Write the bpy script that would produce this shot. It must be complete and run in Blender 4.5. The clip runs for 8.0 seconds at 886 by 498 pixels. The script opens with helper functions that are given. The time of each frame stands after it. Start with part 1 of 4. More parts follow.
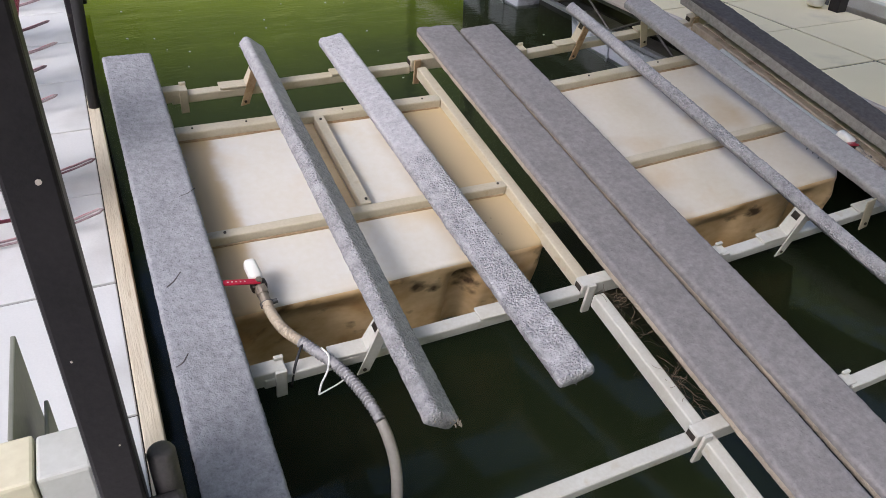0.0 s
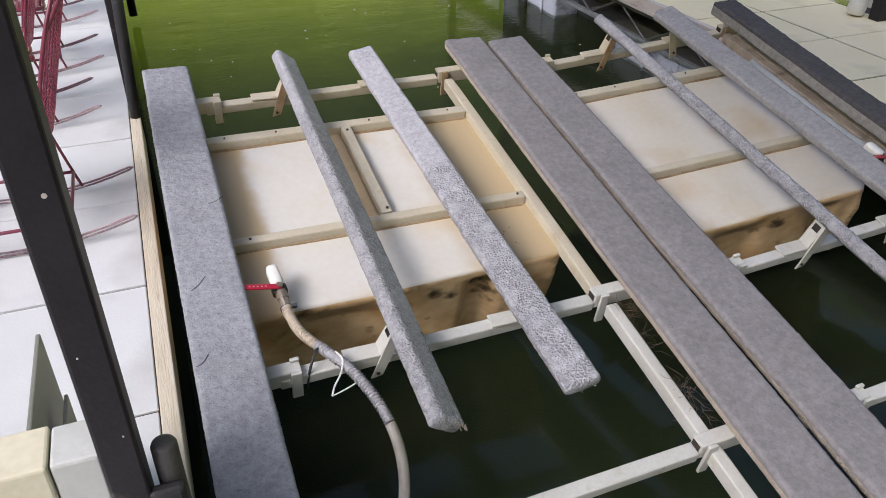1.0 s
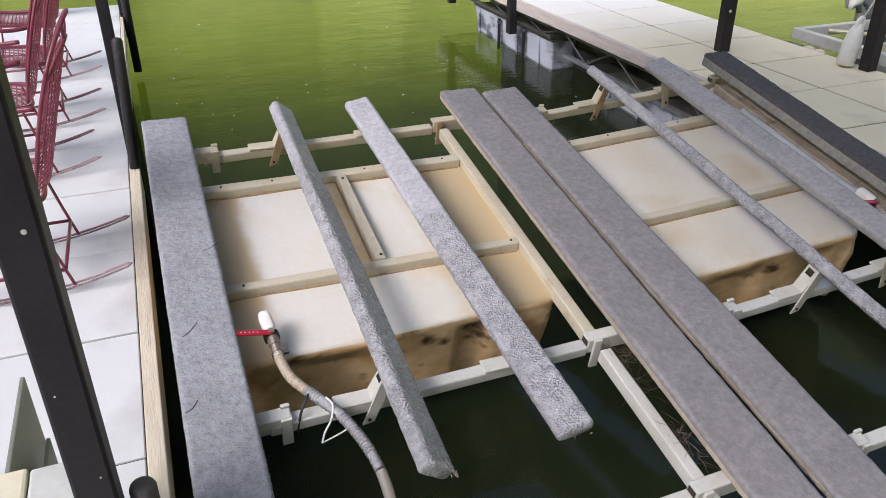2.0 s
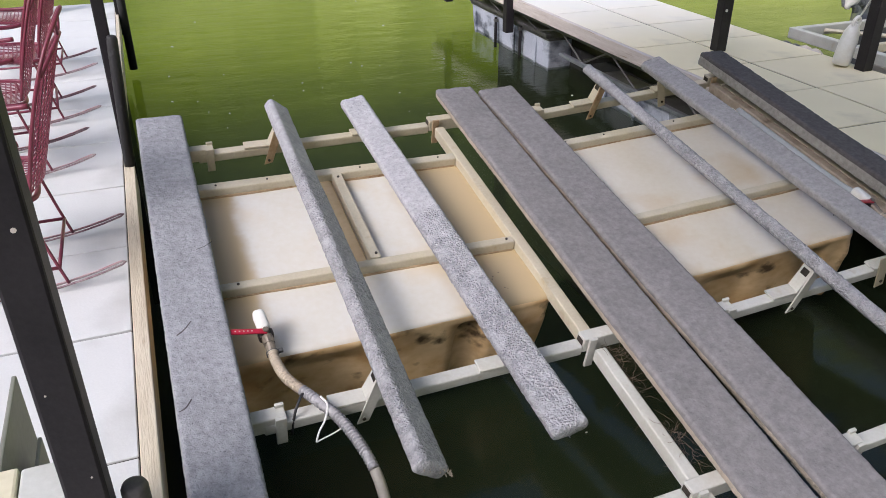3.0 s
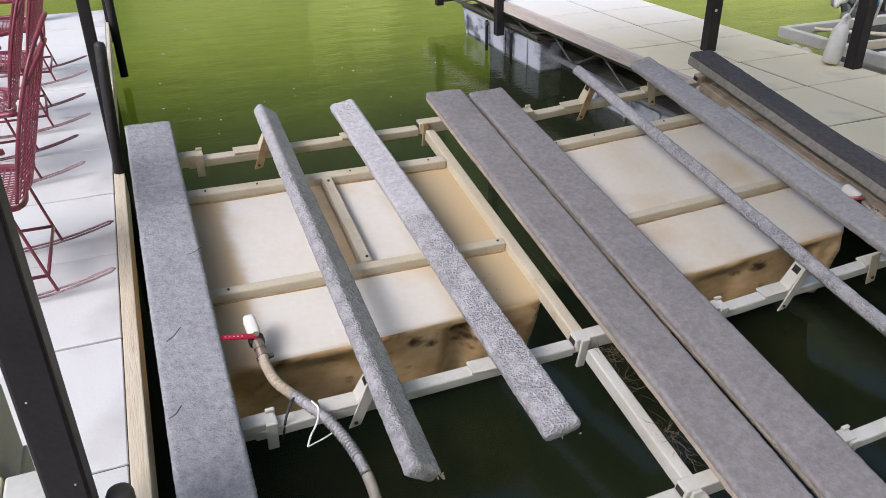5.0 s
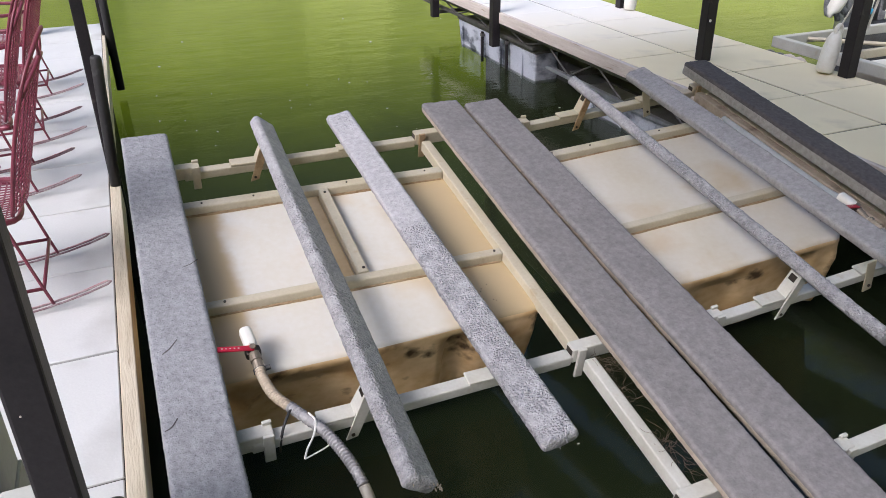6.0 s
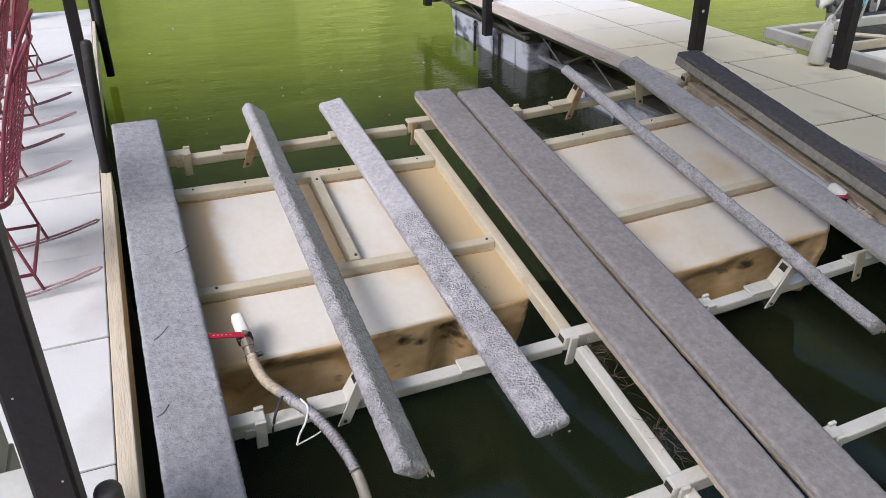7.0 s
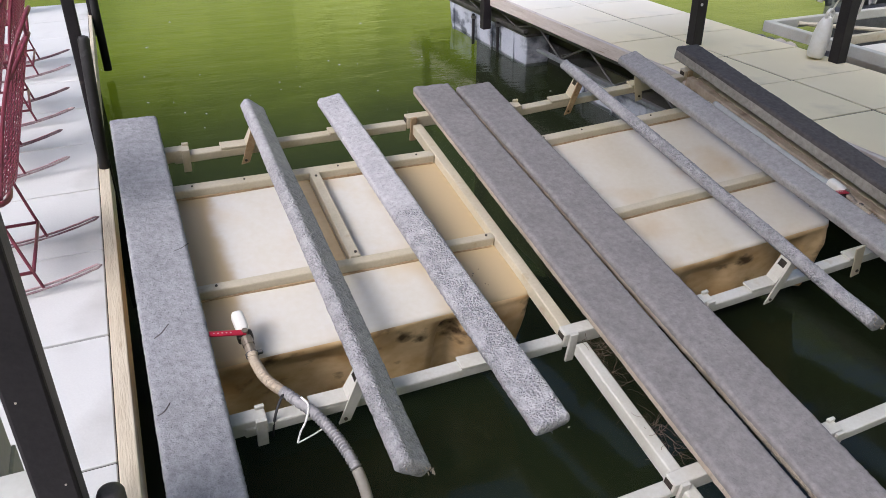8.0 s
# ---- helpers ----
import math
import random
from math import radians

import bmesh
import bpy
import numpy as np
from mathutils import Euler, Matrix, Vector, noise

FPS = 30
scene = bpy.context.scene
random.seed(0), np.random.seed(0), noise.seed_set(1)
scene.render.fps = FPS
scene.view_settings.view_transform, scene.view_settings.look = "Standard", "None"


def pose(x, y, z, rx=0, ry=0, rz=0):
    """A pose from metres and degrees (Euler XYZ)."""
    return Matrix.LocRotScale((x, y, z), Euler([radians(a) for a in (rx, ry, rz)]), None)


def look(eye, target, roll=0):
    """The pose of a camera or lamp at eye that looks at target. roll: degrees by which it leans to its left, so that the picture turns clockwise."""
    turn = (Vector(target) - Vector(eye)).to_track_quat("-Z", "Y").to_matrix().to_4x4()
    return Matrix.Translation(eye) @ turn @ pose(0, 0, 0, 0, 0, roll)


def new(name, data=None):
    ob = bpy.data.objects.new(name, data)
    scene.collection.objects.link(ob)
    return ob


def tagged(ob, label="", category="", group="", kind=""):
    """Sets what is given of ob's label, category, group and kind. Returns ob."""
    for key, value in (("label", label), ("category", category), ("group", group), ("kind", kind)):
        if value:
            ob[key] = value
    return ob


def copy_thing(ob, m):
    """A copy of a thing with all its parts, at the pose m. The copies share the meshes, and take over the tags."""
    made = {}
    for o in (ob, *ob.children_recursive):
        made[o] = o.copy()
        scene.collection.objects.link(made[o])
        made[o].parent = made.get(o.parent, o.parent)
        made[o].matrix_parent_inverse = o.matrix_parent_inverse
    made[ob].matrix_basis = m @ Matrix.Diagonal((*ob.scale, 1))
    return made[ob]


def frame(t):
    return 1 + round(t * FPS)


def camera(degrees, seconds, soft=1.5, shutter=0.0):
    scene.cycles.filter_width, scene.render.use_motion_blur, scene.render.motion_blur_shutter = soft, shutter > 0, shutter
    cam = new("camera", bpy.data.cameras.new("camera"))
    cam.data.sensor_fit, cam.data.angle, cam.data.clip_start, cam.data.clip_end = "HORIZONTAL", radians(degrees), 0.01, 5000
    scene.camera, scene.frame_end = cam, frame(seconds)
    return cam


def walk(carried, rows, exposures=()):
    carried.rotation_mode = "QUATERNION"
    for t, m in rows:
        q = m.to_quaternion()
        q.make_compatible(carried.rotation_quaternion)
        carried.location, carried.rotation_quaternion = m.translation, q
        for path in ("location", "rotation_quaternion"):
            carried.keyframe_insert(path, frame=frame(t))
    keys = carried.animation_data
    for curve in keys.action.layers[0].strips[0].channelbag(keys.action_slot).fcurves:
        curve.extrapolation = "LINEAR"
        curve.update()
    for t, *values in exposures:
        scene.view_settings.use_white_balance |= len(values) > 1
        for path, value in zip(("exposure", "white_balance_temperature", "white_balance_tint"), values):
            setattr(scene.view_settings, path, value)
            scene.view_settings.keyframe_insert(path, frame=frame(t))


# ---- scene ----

cam = camera(59.4, 8.0, soft=0.6)
PATH = [
    (0.0, pose(-0.240, -1.469, 2.044, 56.98, -1.40, -24.12)),
    (0.3, pose(-0.215, -1.509, 2.064, 55.30, -2.15, -23.05)),
    (0.5, pose(-0.187, -1.522, 2.074, 55.18, -2.26, -22.47)),
    (0.7, pose(-0.185, -1.548, 2.078, 56.55, -1.30, -21.75)),
    (1.0, pose(-0.162, -1.564, 2.092, 57.40, -0.12, -20.83)),
    (1.2, pose(-0.152, -1.582, 2.085, 60.10, -1.00, -20.95)),
    (1.5, pose(-0.142, -1.595, 2.066, 61.17, -0.50, -22.19)),
    (2.0, pose(-0.132, -1.596, 2.073, 61.30, 0.25, -20.74)),
    (3.5, pose(-0.115, -1.592, 2.067, 61.16, 0.01, -21.04)),
    (4.0, pose(-0.102, -1.599, 2.056, 61.67, 0.34, -21.32)),
    (5.5, pose(-0.107, -1.596, 2.062, 61.46, 0.68, -21.66)),
    (6.0, pose(-0.103, -1.598, 2.060, 62.30, 0.82, -21.89)),
    (6.5, pose(-0.106, -1.598, 2.058, 62.04, 0.33, -22.12)),
    (7.0, pose(-0.110, -1.600, 2.050, 61.60, 0.26, -22.34)),
    (7.5, pose(-0.107, -1.599, 2.053, 61.20, 0.30, -22.53)),
    (8.0, pose(-0.113, -1.590, 2.066, 61.02, 0.28, -22.53)),
]
walk(cam, PATH, exposures=[(0.0, 1.06, 5720, 12), (1.0, 1.07, 5720, 12), (2.0, 1.11, 5720, 12), (8.0, 1.11, 5720, 12)])

# ---- light ----
SUN_EL, SUN_AZ = 36.0, -116.0      # degrees; azimuth clockwise from +y
world = bpy.data.worlds.new("sky")
scene.world = world
world.use_nodes = True
wn = world.node_tree
sky = wn.nodes.new("ShaderNodeTexSky")
sky.sky_type = "NISHITA"
sky.sun_disc = False
sky.sun_elevation, sky.sun_rotation = radians(SUN_EL), radians(SUN_AZ)
sky.air_density, sky.dust_density, sky.ozone_density = 0.6, 6.0, 0.6
wn.nodes["Background"].inputs[1].default_value = 0.15
wn.links.new(sky.outputs[0], wn.nodes["Background"].inputs[0])
sun = new("sun", bpy.data.lights.new("sun", "SUN"))
sun.data.energy, sun.data.angle, sun.data.color = 0.80, radians(34), (1.0, 0.96, 0.9)
_d = Vector((math.sin(radians(SUN_AZ)) * math.cos(radians(SUN_EL)), math.cos(radians(SUN_AZ)) * math.cos(radians(SUN_EL)), math.sin(radians(SUN_EL))))
sun.matrix_world = look(_d * 30, (0, 0, 0))


# ---- materials ----
def material(name, base, second=None, rough=0.6, metal=0.0, fine=60.0, coarse=4.0, bump=0.1, spread=0.5, third=None, third_scale=9.0, third_at=(0.55, 0.75), detail_bump=None, island=0.0, stretch=(1, 1, 1), spec=0.5):
    """Base colour varied at two scales, fine relief, and a stain in a third colour with a shape of its own."""
    m = bpy.data.materials.new(name)
    m.use_nodes = True
    nt = m.node_tree
    N, L = nt.nodes, nt.links
    bsdf = N["Principled BSDF"]
    co = N.new("ShaderNodeTexCoord")
    mp = N.new("ShaderNodeMapping")
    mp.inputs["Scale"].default_value = stretch
    L.new(co.outputs["Object"], mp.inputs["Vector"])
    second = second or tuple(c * 0.75 for c in base)
    def nz(scale, detail=5.0):
        t = N.new("ShaderNodeTexNoise")
        t.inputs["Scale"].default_value, t.inputs["Detail"].default_value = scale, detail
        L.new(mp.outputs[0], t.inputs["Vector"])
        return t
    big, small = nz(coarse), nz(fine, 3.0)
    add = N.new("ShaderNodeMath")
    add.operation = "MULTIPLY_ADD"
    L.new(small.outputs["Fac"], add.inputs[0])
    add.inputs[1].default_value = 0.6
    L.new(big.outputs["Fac"], add.inputs[2])
    ramp = N.new("ShaderNodeMapRange")
    ramp.inputs["From Min"].default_value, ramp.inputs["From Max"].default_value = 0.8 - spread / 2, 0.8 + spread / 2
    L.new(add.outputs[0], ramp.inputs["Value"])
    mix = N.new("ShaderNodeMix")
    mix.data_type = "RGBA"
    L.new(ramp.outputs[0], mix.inputs["Factor"])
    mix.inputs["A"].default_value, mix.inputs["B"].default_value = (*second, 1), (*base, 1)
    out = mix.outputs["Result"]
    if third:
        st = nz(third_scale, 8.0)
        r2 = N.new("ShaderNodeMapRange")
        r2.inputs["From Min"].default_value, r2.inputs["From Max"].default_value = third_at
        L.new(st.outputs["Fac"], r2.inputs["Value"])
        m2 = N.new("ShaderNodeMix")
        m2.data_type = "RGBA"
        L.new(r2.outputs[0], m2.inputs["Factor"])
        L.new(out, m2.inputs["A"])
        m2.inputs["B"].default_value = (*third, 1)
        out = m2.outputs["Result"]
    if island:
        info = N.new("ShaderNodeObjectInfo")
        hs = N.new("ShaderNodeHueSaturation")
        mr = N.new("ShaderNodeMapRange")
        mr.inputs["To Min"].default_value, mr.inputs["To Max"].default_value = 1 - island, 1 + island
        L.new(info.outputs["Random"], mr.inputs["Value"])
        L.new(mr.outputs[0], hs.inputs["Value"])
        L.new(out, hs.inputs["Color"])
        out = hs.outputs["Color"]
    L.new(out, bsdf.inputs["Base Color"])
    bsdf.inputs["Roughness"].default_value, bsdf.inputs["Metallic"].default_value = rough, metal
    bsdf.inputs["Specular IOR Level"].default_value = spec
    bp = N.new("ShaderNodeBump")
    bp.inputs["Strength"].default_value, bp.inputs["Distance"].default_value = bump, 0.01
    L.new((nz(detail_bump, 4.0) if detail_bump else small).outputs["Fac"], bp.inputs["Height"])
    L.new(bp.outputs[0], bsdf.inputs["Normal"])
    return m


def carpet(name, light, pit, mottle=0.10, relief=0.35, loops=None):
    """Matted nap: faint fibre, soft mottling at two sizes, and, between two places along the board, coarse loops with
    shade painted into the pits.
    """
    m = bpy.data.materials.new(name)
    m.use_nodes = True
    N, L = m.node_tree.nodes, m.node_tree.links
    bsdf = N["Principled BSDF"]
    co = N.new("ShaderNodeTexCoord")

    def nz(scale, detail, rough=0.55, twist=0.0):
        t = N.new("ShaderNodeTexNoise")
        t.inputs["Scale"].default_value, t.inputs["Detail"].default_value = scale, detail
        t.inputs["Roughness"].default_value, t.inputs["Distortion"].default_value = rough, twist
        L.new(co.outputs["Object"], t.inputs["Vector"])
        return t.outputs["Fac"]

    def ranged(value, a, b, lo, hi, smooth=False):
        t = N.new("ShaderNodeMapRange")
        t.interpolation_type = "SMOOTHSTEP" if smooth else "LINEAR"
        for k, v in (("From Min", a), ("From Max", b), ("To Min", lo), ("To Max", hi)):
            t.inputs[k].default_value = v
        L.new(value, t.inputs["Value"])
        return t.outputs[0]

    def math_node(op, a, b):
        t = N.new("ShaderNodeMath")
        t.operation = op
        for k, v in enumerate((a, b)):
            if isinstance(v, float):
                t.inputs[k].default_value = v
            else:
                L.new(v, t.inputs[k])
        return t.outputs[0]

    fibre, patch, cloud = nz(190, 2.0, 0.5, 0.8), nz(44, 5.0, 0.60), nz(7.5, 4.0)
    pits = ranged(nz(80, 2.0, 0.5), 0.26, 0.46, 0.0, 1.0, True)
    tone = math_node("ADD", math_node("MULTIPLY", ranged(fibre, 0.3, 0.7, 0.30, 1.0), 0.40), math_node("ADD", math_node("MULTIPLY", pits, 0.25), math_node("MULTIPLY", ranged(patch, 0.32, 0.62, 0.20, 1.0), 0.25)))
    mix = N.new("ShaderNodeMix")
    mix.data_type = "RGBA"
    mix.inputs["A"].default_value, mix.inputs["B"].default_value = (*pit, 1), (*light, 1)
    value = math_node("MULTIPLY", ranged(patch, 0.3, 0.7, 1 - mottle, 1 + mottle), ranged(cloud, 0.3, 0.7, 1 - mottle * 0.6, 1 + mottle * 0.6))
    height = math_node("ADD", math_node("MULTIPLY", fibre, 0.14), math_node("ADD", math_node("MULTIPLY", patch, 0.55), math_node("MULTIPLY", pits, 0.10)))
    depth = 0.014 if loops else 0.010
    if loops:
        sep = N.new("ShaderNodeSeparateXYZ")
        L.new(co.outputs["Object"], sep.inputs[0])
        along = math_node("ADD", sep.outputs["Y"], ranged(nz(6.0, 3.0), 0.3, 0.7, -0.12, 0.12))
        inside = math_node("MULTIPLY", ranged(along, loops[0], loops[0] + 0.12, 0.0, 1.0, True), ranged(along, loops[1] - 0.12, loops[1], 1.0, 0.0, True))
        bent = N.new("ShaderNodeVectorMath")
        bent.operation = "MULTIPLY_ADD"
        warp = N.new("ShaderNodeTexNoise")
        warp.inputs["Scale"].default_value, warp.inputs["Detail"].default_value = 70.0, 2.0
        L.new(co.outputs["Object"], warp.inputs["Vector"])
        L.new(warp.outputs["Color"], bent.inputs[0])
        bent.inputs[1].default_value = (0.016, 0.016, 0.016)
        L.new(co.outputs["Object"], bent.inputs[2])
        cell = N.new("ShaderNodeTexVoronoi")
        cell.inputs["Scale"].default_value = 112.0
        L.new(bent.outputs[0], cell.inputs["Vector"])
        thick = math_node("MULTIPLY", inside, ranged(nz(19, 3.0), 0.36, 0.56, 0.25, 1.0, True))
        curl = ranged(cell.outputs["Distance"], 0.10, 0.80, 1.0, 0.0, True)
        height = math_node("ADD", height, math_node("MULTIPLY", math_node("MULTIPLY", curl, thick), 0.55))
        # Shade in the gaps between loops is put into the colour.
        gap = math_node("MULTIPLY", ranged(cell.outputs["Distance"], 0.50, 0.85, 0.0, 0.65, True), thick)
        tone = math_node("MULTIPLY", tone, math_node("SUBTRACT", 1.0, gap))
    L.new(tone, mix.inputs["Factor"])
    hs = N.new("ShaderNodeHueSaturation")
    L.new(mix.outputs["Result"], hs.inputs["Color"])
    L.new(value, hs.inputs["Value"])
    L.new(hs.outputs["Color"], bsdf.inputs["Base Color"])
    bsdf.inputs["Roughness"].default_value, bsdf.inputs["Specular IOR Level"].default_value = 0.95, 0.1
    bp = N.new("ShaderNodeBump")
    bp.inputs["Strength"].default_value, bp.inputs["Distance"].default_value = relief, depth
    L.new(height, bp.inputs["Height"])
    L.new(bp.outputs[0], bsdf.inputs["Normal"])
    return m


CARPET = carpet("grey_marine_carpet", (0.362, 0.362, 0.388), (0.165, 0.165, 0.18), 0.12, 1.0)
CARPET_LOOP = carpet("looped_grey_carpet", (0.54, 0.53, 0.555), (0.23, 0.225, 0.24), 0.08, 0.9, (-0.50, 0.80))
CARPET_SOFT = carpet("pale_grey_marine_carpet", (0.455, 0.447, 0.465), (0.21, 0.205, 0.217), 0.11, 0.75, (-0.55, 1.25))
CARPET_WORN = carpet("worn_warm_grey_carpet", (0.40, 0.385, 0.385), (0.22, 0.21, 0.21), 0.09, 0.6)
CARPET_DARK = carpet("dark_grey_marine_carpet", (0.264, 0.248, 0.252), (0.17, 0.158, 0.159), 0.11, 0.45)
CARPET_CHARCOAL = carpet("charcoal_marine_carpet", (0.13, 0.12, 0.122), (0.075, 0.069, 0.069), 0.14, 0.5)
CARPET_SIDE = carpet("pale_grey_carpet_side", (0.40, 0.375, 0.35), (0.26, 0.24, 0.22), 0.14, 0.5)
CARPET_EDGE = material("tan_carpet_backing", (0.50, 0.425, 0.35), (0.33, 0.28, 0.23), 0.95, 0, 150, 8, 0.6, 0.5, spec=0.1)
POLY = material("cream_polyethylene", (0.82, 0.80, 0.76), (0.74, 0.68, 0.58), 0.42, 0, 40, 2.2, 0.05, 0.7, third=(0.60, 0.47, 0.29), third_scale=2.4, third_at=(0.50, 0.80))
POLY_OLD = material("yellowed_polyethylene", (0.64, 0.60, 0.525), (0.57, 0.51, 0.41), 0.45, 0, 40, 2.6, 0.05, 0.7, third=(0.50, 0.37, 0.20), third_scale=2.8, third_at=(0.54, 0.80))
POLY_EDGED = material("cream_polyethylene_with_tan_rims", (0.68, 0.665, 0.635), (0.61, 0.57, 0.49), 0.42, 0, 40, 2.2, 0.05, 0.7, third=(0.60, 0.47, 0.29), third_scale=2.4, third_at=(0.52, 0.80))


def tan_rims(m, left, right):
    """Tan grime along both long rims of a tank, with a wandering border; the left band also paints in the walk board's
    shadow.
    """
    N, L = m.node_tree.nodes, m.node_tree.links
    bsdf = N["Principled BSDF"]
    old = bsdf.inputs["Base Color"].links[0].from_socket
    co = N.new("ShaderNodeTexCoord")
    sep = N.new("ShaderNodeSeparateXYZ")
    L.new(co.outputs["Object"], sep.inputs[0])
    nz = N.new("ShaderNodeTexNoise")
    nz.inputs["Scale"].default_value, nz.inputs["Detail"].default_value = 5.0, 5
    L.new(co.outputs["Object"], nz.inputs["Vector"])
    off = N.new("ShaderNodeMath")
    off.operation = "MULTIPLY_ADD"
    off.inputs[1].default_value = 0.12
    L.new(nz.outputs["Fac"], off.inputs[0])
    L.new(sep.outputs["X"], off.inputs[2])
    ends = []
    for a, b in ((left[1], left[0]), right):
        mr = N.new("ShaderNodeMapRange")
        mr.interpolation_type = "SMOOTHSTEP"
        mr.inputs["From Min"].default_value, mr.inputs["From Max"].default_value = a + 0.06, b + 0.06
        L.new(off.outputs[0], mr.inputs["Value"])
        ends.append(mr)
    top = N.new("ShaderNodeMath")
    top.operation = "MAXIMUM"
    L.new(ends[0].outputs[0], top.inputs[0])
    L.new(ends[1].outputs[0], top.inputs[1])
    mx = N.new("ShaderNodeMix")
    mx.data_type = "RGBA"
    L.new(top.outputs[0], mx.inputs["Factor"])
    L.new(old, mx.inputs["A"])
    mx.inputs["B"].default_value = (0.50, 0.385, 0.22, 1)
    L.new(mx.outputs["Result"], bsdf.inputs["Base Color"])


# Left band paints the walk board's shadow together with grime.
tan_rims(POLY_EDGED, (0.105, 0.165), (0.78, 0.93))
STAIN = material("algae_stained_polyethylene", (0.74, 0.55, 0.31), (0.48, 0.29, 0.12), 0.5, 0, 16, 5.5, 0.1, 0.45, third=(0.085, 0.048, 0.022), third_scale=9, third_at=(0.59, 0.72), stretch=(0.9, 1, 1.2))
BEIGE = material("beige_powder_coat", (0.57, 0.515, 0.40), (0.45, 0.395, 0.285), 0.45, 0, 90, 7, 0.06, 0.6, third=(0.40, 0.31, 0.19), third_scale=12, third_at=(0.64, 0.80))
BEIGE_PALE = material("weathered_pale_powder_coat", (0.585, 0.58, 0.54), (0.48, 0.46, 0.405), 0.45, 0, 90, 7, 0.06, 0.6, third=(0.42, 0.35, 0.24), third_scale=13, third_at=(0.64, 0.82))
GRIMY = material("grimy_powder_coat", (0.46, 0.39, 0.31), (0.31, 0.25, 0.19), 0.55, 0, 70, 9, 0.1, 0.6, third=(0.13, 0.09, 0.06), third_scale=10, third_at=(0.56, 0.74))
TAN_STRIP = material("golden_tan_plastic", (0.55, 0.43, 0.26), (0.44, 0.33, 0.185), 0.5, 0, 40, 5, 0.05, 0.6)
PIPE = material("blue_grey_pipe_plastic", (0.44, 0.46, 0.47), (0.33, 0.345, 0.35), 0.45, 0, 60, 8, 0.04, 0.6)
RUST = material("rusty_bracket_steel", (0.50, 0.38, 0.24), (0.30, 0.19, 0.10), 0.6, 0.2, 80, 14, 0.15, 0.5)
BOLT = material("dark_bolt_steel", (0.10, 0.085, 0.07), (0.05, 0.04, 0.035), 0.45, 0.8, 120, 20, 0.1)
CONCRETE = material("pale_concrete", (0.68, 0.675, 0.665), (0.60, 0.595, 0.585), 0.80, 0, 130, 3.0, 0.07, 0.7, third=(0.46, 0.45, 0.43), third_scale=2.4, third_at=(0.56, 0.85), island=0.035, detail_bump=90)
CONCRETE_TAN = material("tan_concrete", (0.85, 0.755, 0.53), (0.77, 0.675, 0.455), 0.85, 0, 130, 2.2, 0.15, 0.7, third=(0.40, 0.34, 0.235), third_scale=1.6, third_at=(0.6, 0.85), island=0.03, detail_bump=90)


def paler_outward():
    """Paints the brighter open light into the walkway: its tan fades to pale concrete towards the lake."""
    N, L = CONCRETE_TAN.node_tree.nodes, CONCRETE_TAN.node_tree.links
    bsdf = N["Principled BSDF"]
    tan = bsdf.inputs["Base Color"].links[0].from_socket
    geo = N.new("ShaderNodeNewGeometry")
    sep = N.new("ShaderNodeSeparateXYZ")
    L.new(geo.outputs["Position"], sep.inputs[0])
    nz = N.new("ShaderNodeTexNoise")
    nz.inputs["Scale"].default_value, nz.inputs["Detail"].default_value = 0.8, 5
    L.new(geo.outputs["Position"], nz.inputs["Vector"])
    off = N.new("ShaderNodeMath")
    off.operation = "MULTIPLY_ADD"
    off.inputs[1].default_value = 1.6
    L.new(nz.outputs["Fac"], off.inputs[0])
    L.new(sep.outputs["Y"], off.inputs[2])
    mr = N.new("ShaderNodeMapRange")
    mr.interpolation_type = "SMOOTHSTEP"
    mr.inputs["From Min"].default_value, mr.inputs["From Max"].default_value = 3.7, 6.6
    L.new(off.outputs[0], mr.inputs["Value"])
    mx = N.new("ShaderNodeMix")
    mx.data_type = "RGBA"
    L.new(mr.outputs[0], mx.inputs["Factor"])
    L.new(tan, mx.inputs["A"])
    # Pale tone stands for sky and sun beyond the roof.
    mx.inputs["B"].default_value = (0.79, 0.775, 0.76, 1)
    L.new(mx.outputs["Result"], bsdf.inputs["Base Color"])


paler_outward()
JOINT = material("joint_dirt", (0.07, 0.06, 0.05), (0.035, 0.03, 0.025), 0.95, 0, 90, 9, 0.2)
PINE = material("weathered_pine", (0.70, 0.63, 0.50), (0.52, 0.44, 0.32), 0.75, 0, 26, 5, 0.25, 0.6, third=(0.28, 0.19, 0.10), third_scale=7, third_at=(0.62, 0.78), stretch=(9, 0.7, 9))
TIMBER = material("tan_brown_timber", (0.36, 0.27, 0.19), (0.24, 0.17, 0.115), 0.7, 0, 26, 4, 0.2, 0.6, stretch=(9, 9, 0.7))
FASCIA = material("grey_weathered_board", (0.66, 0.60, 0.56), (0.50, 0.43, 0.39), 0.8, 0, 26, 4, 0.25, 0.6, third=(0.30, 0.21, 0.14), third_scale=6, third_at=(0.62, 0.8), stretch=(9, 0.7, 9))
BLACK = material("black_painted_steel", (0.026, 0.022, 0.025), (0.013, 0.011, 0.013), 0.5, 0, 110, 8, 0.06, 0.5, spec=0.3, third=(0.075, 0.06, 0.055), third_scale=16, third_at=(0.66, 0.78))
RUBBER = material("black_rubber", (0.028, 0.026, 0.028), (0.016, 0.015, 0.016), 0.6, 0, 120, 10, 0.15, 0.5, third=(0.07, 0.065, 0.07), third_scale=14, third_at=(0.62, 0.78))
CAP = material("grey_rubber_cap", (0.085, 0.075, 0.075), (0.05, 0.044, 0.045), 0.55, 0, 120, 12, 0.15)
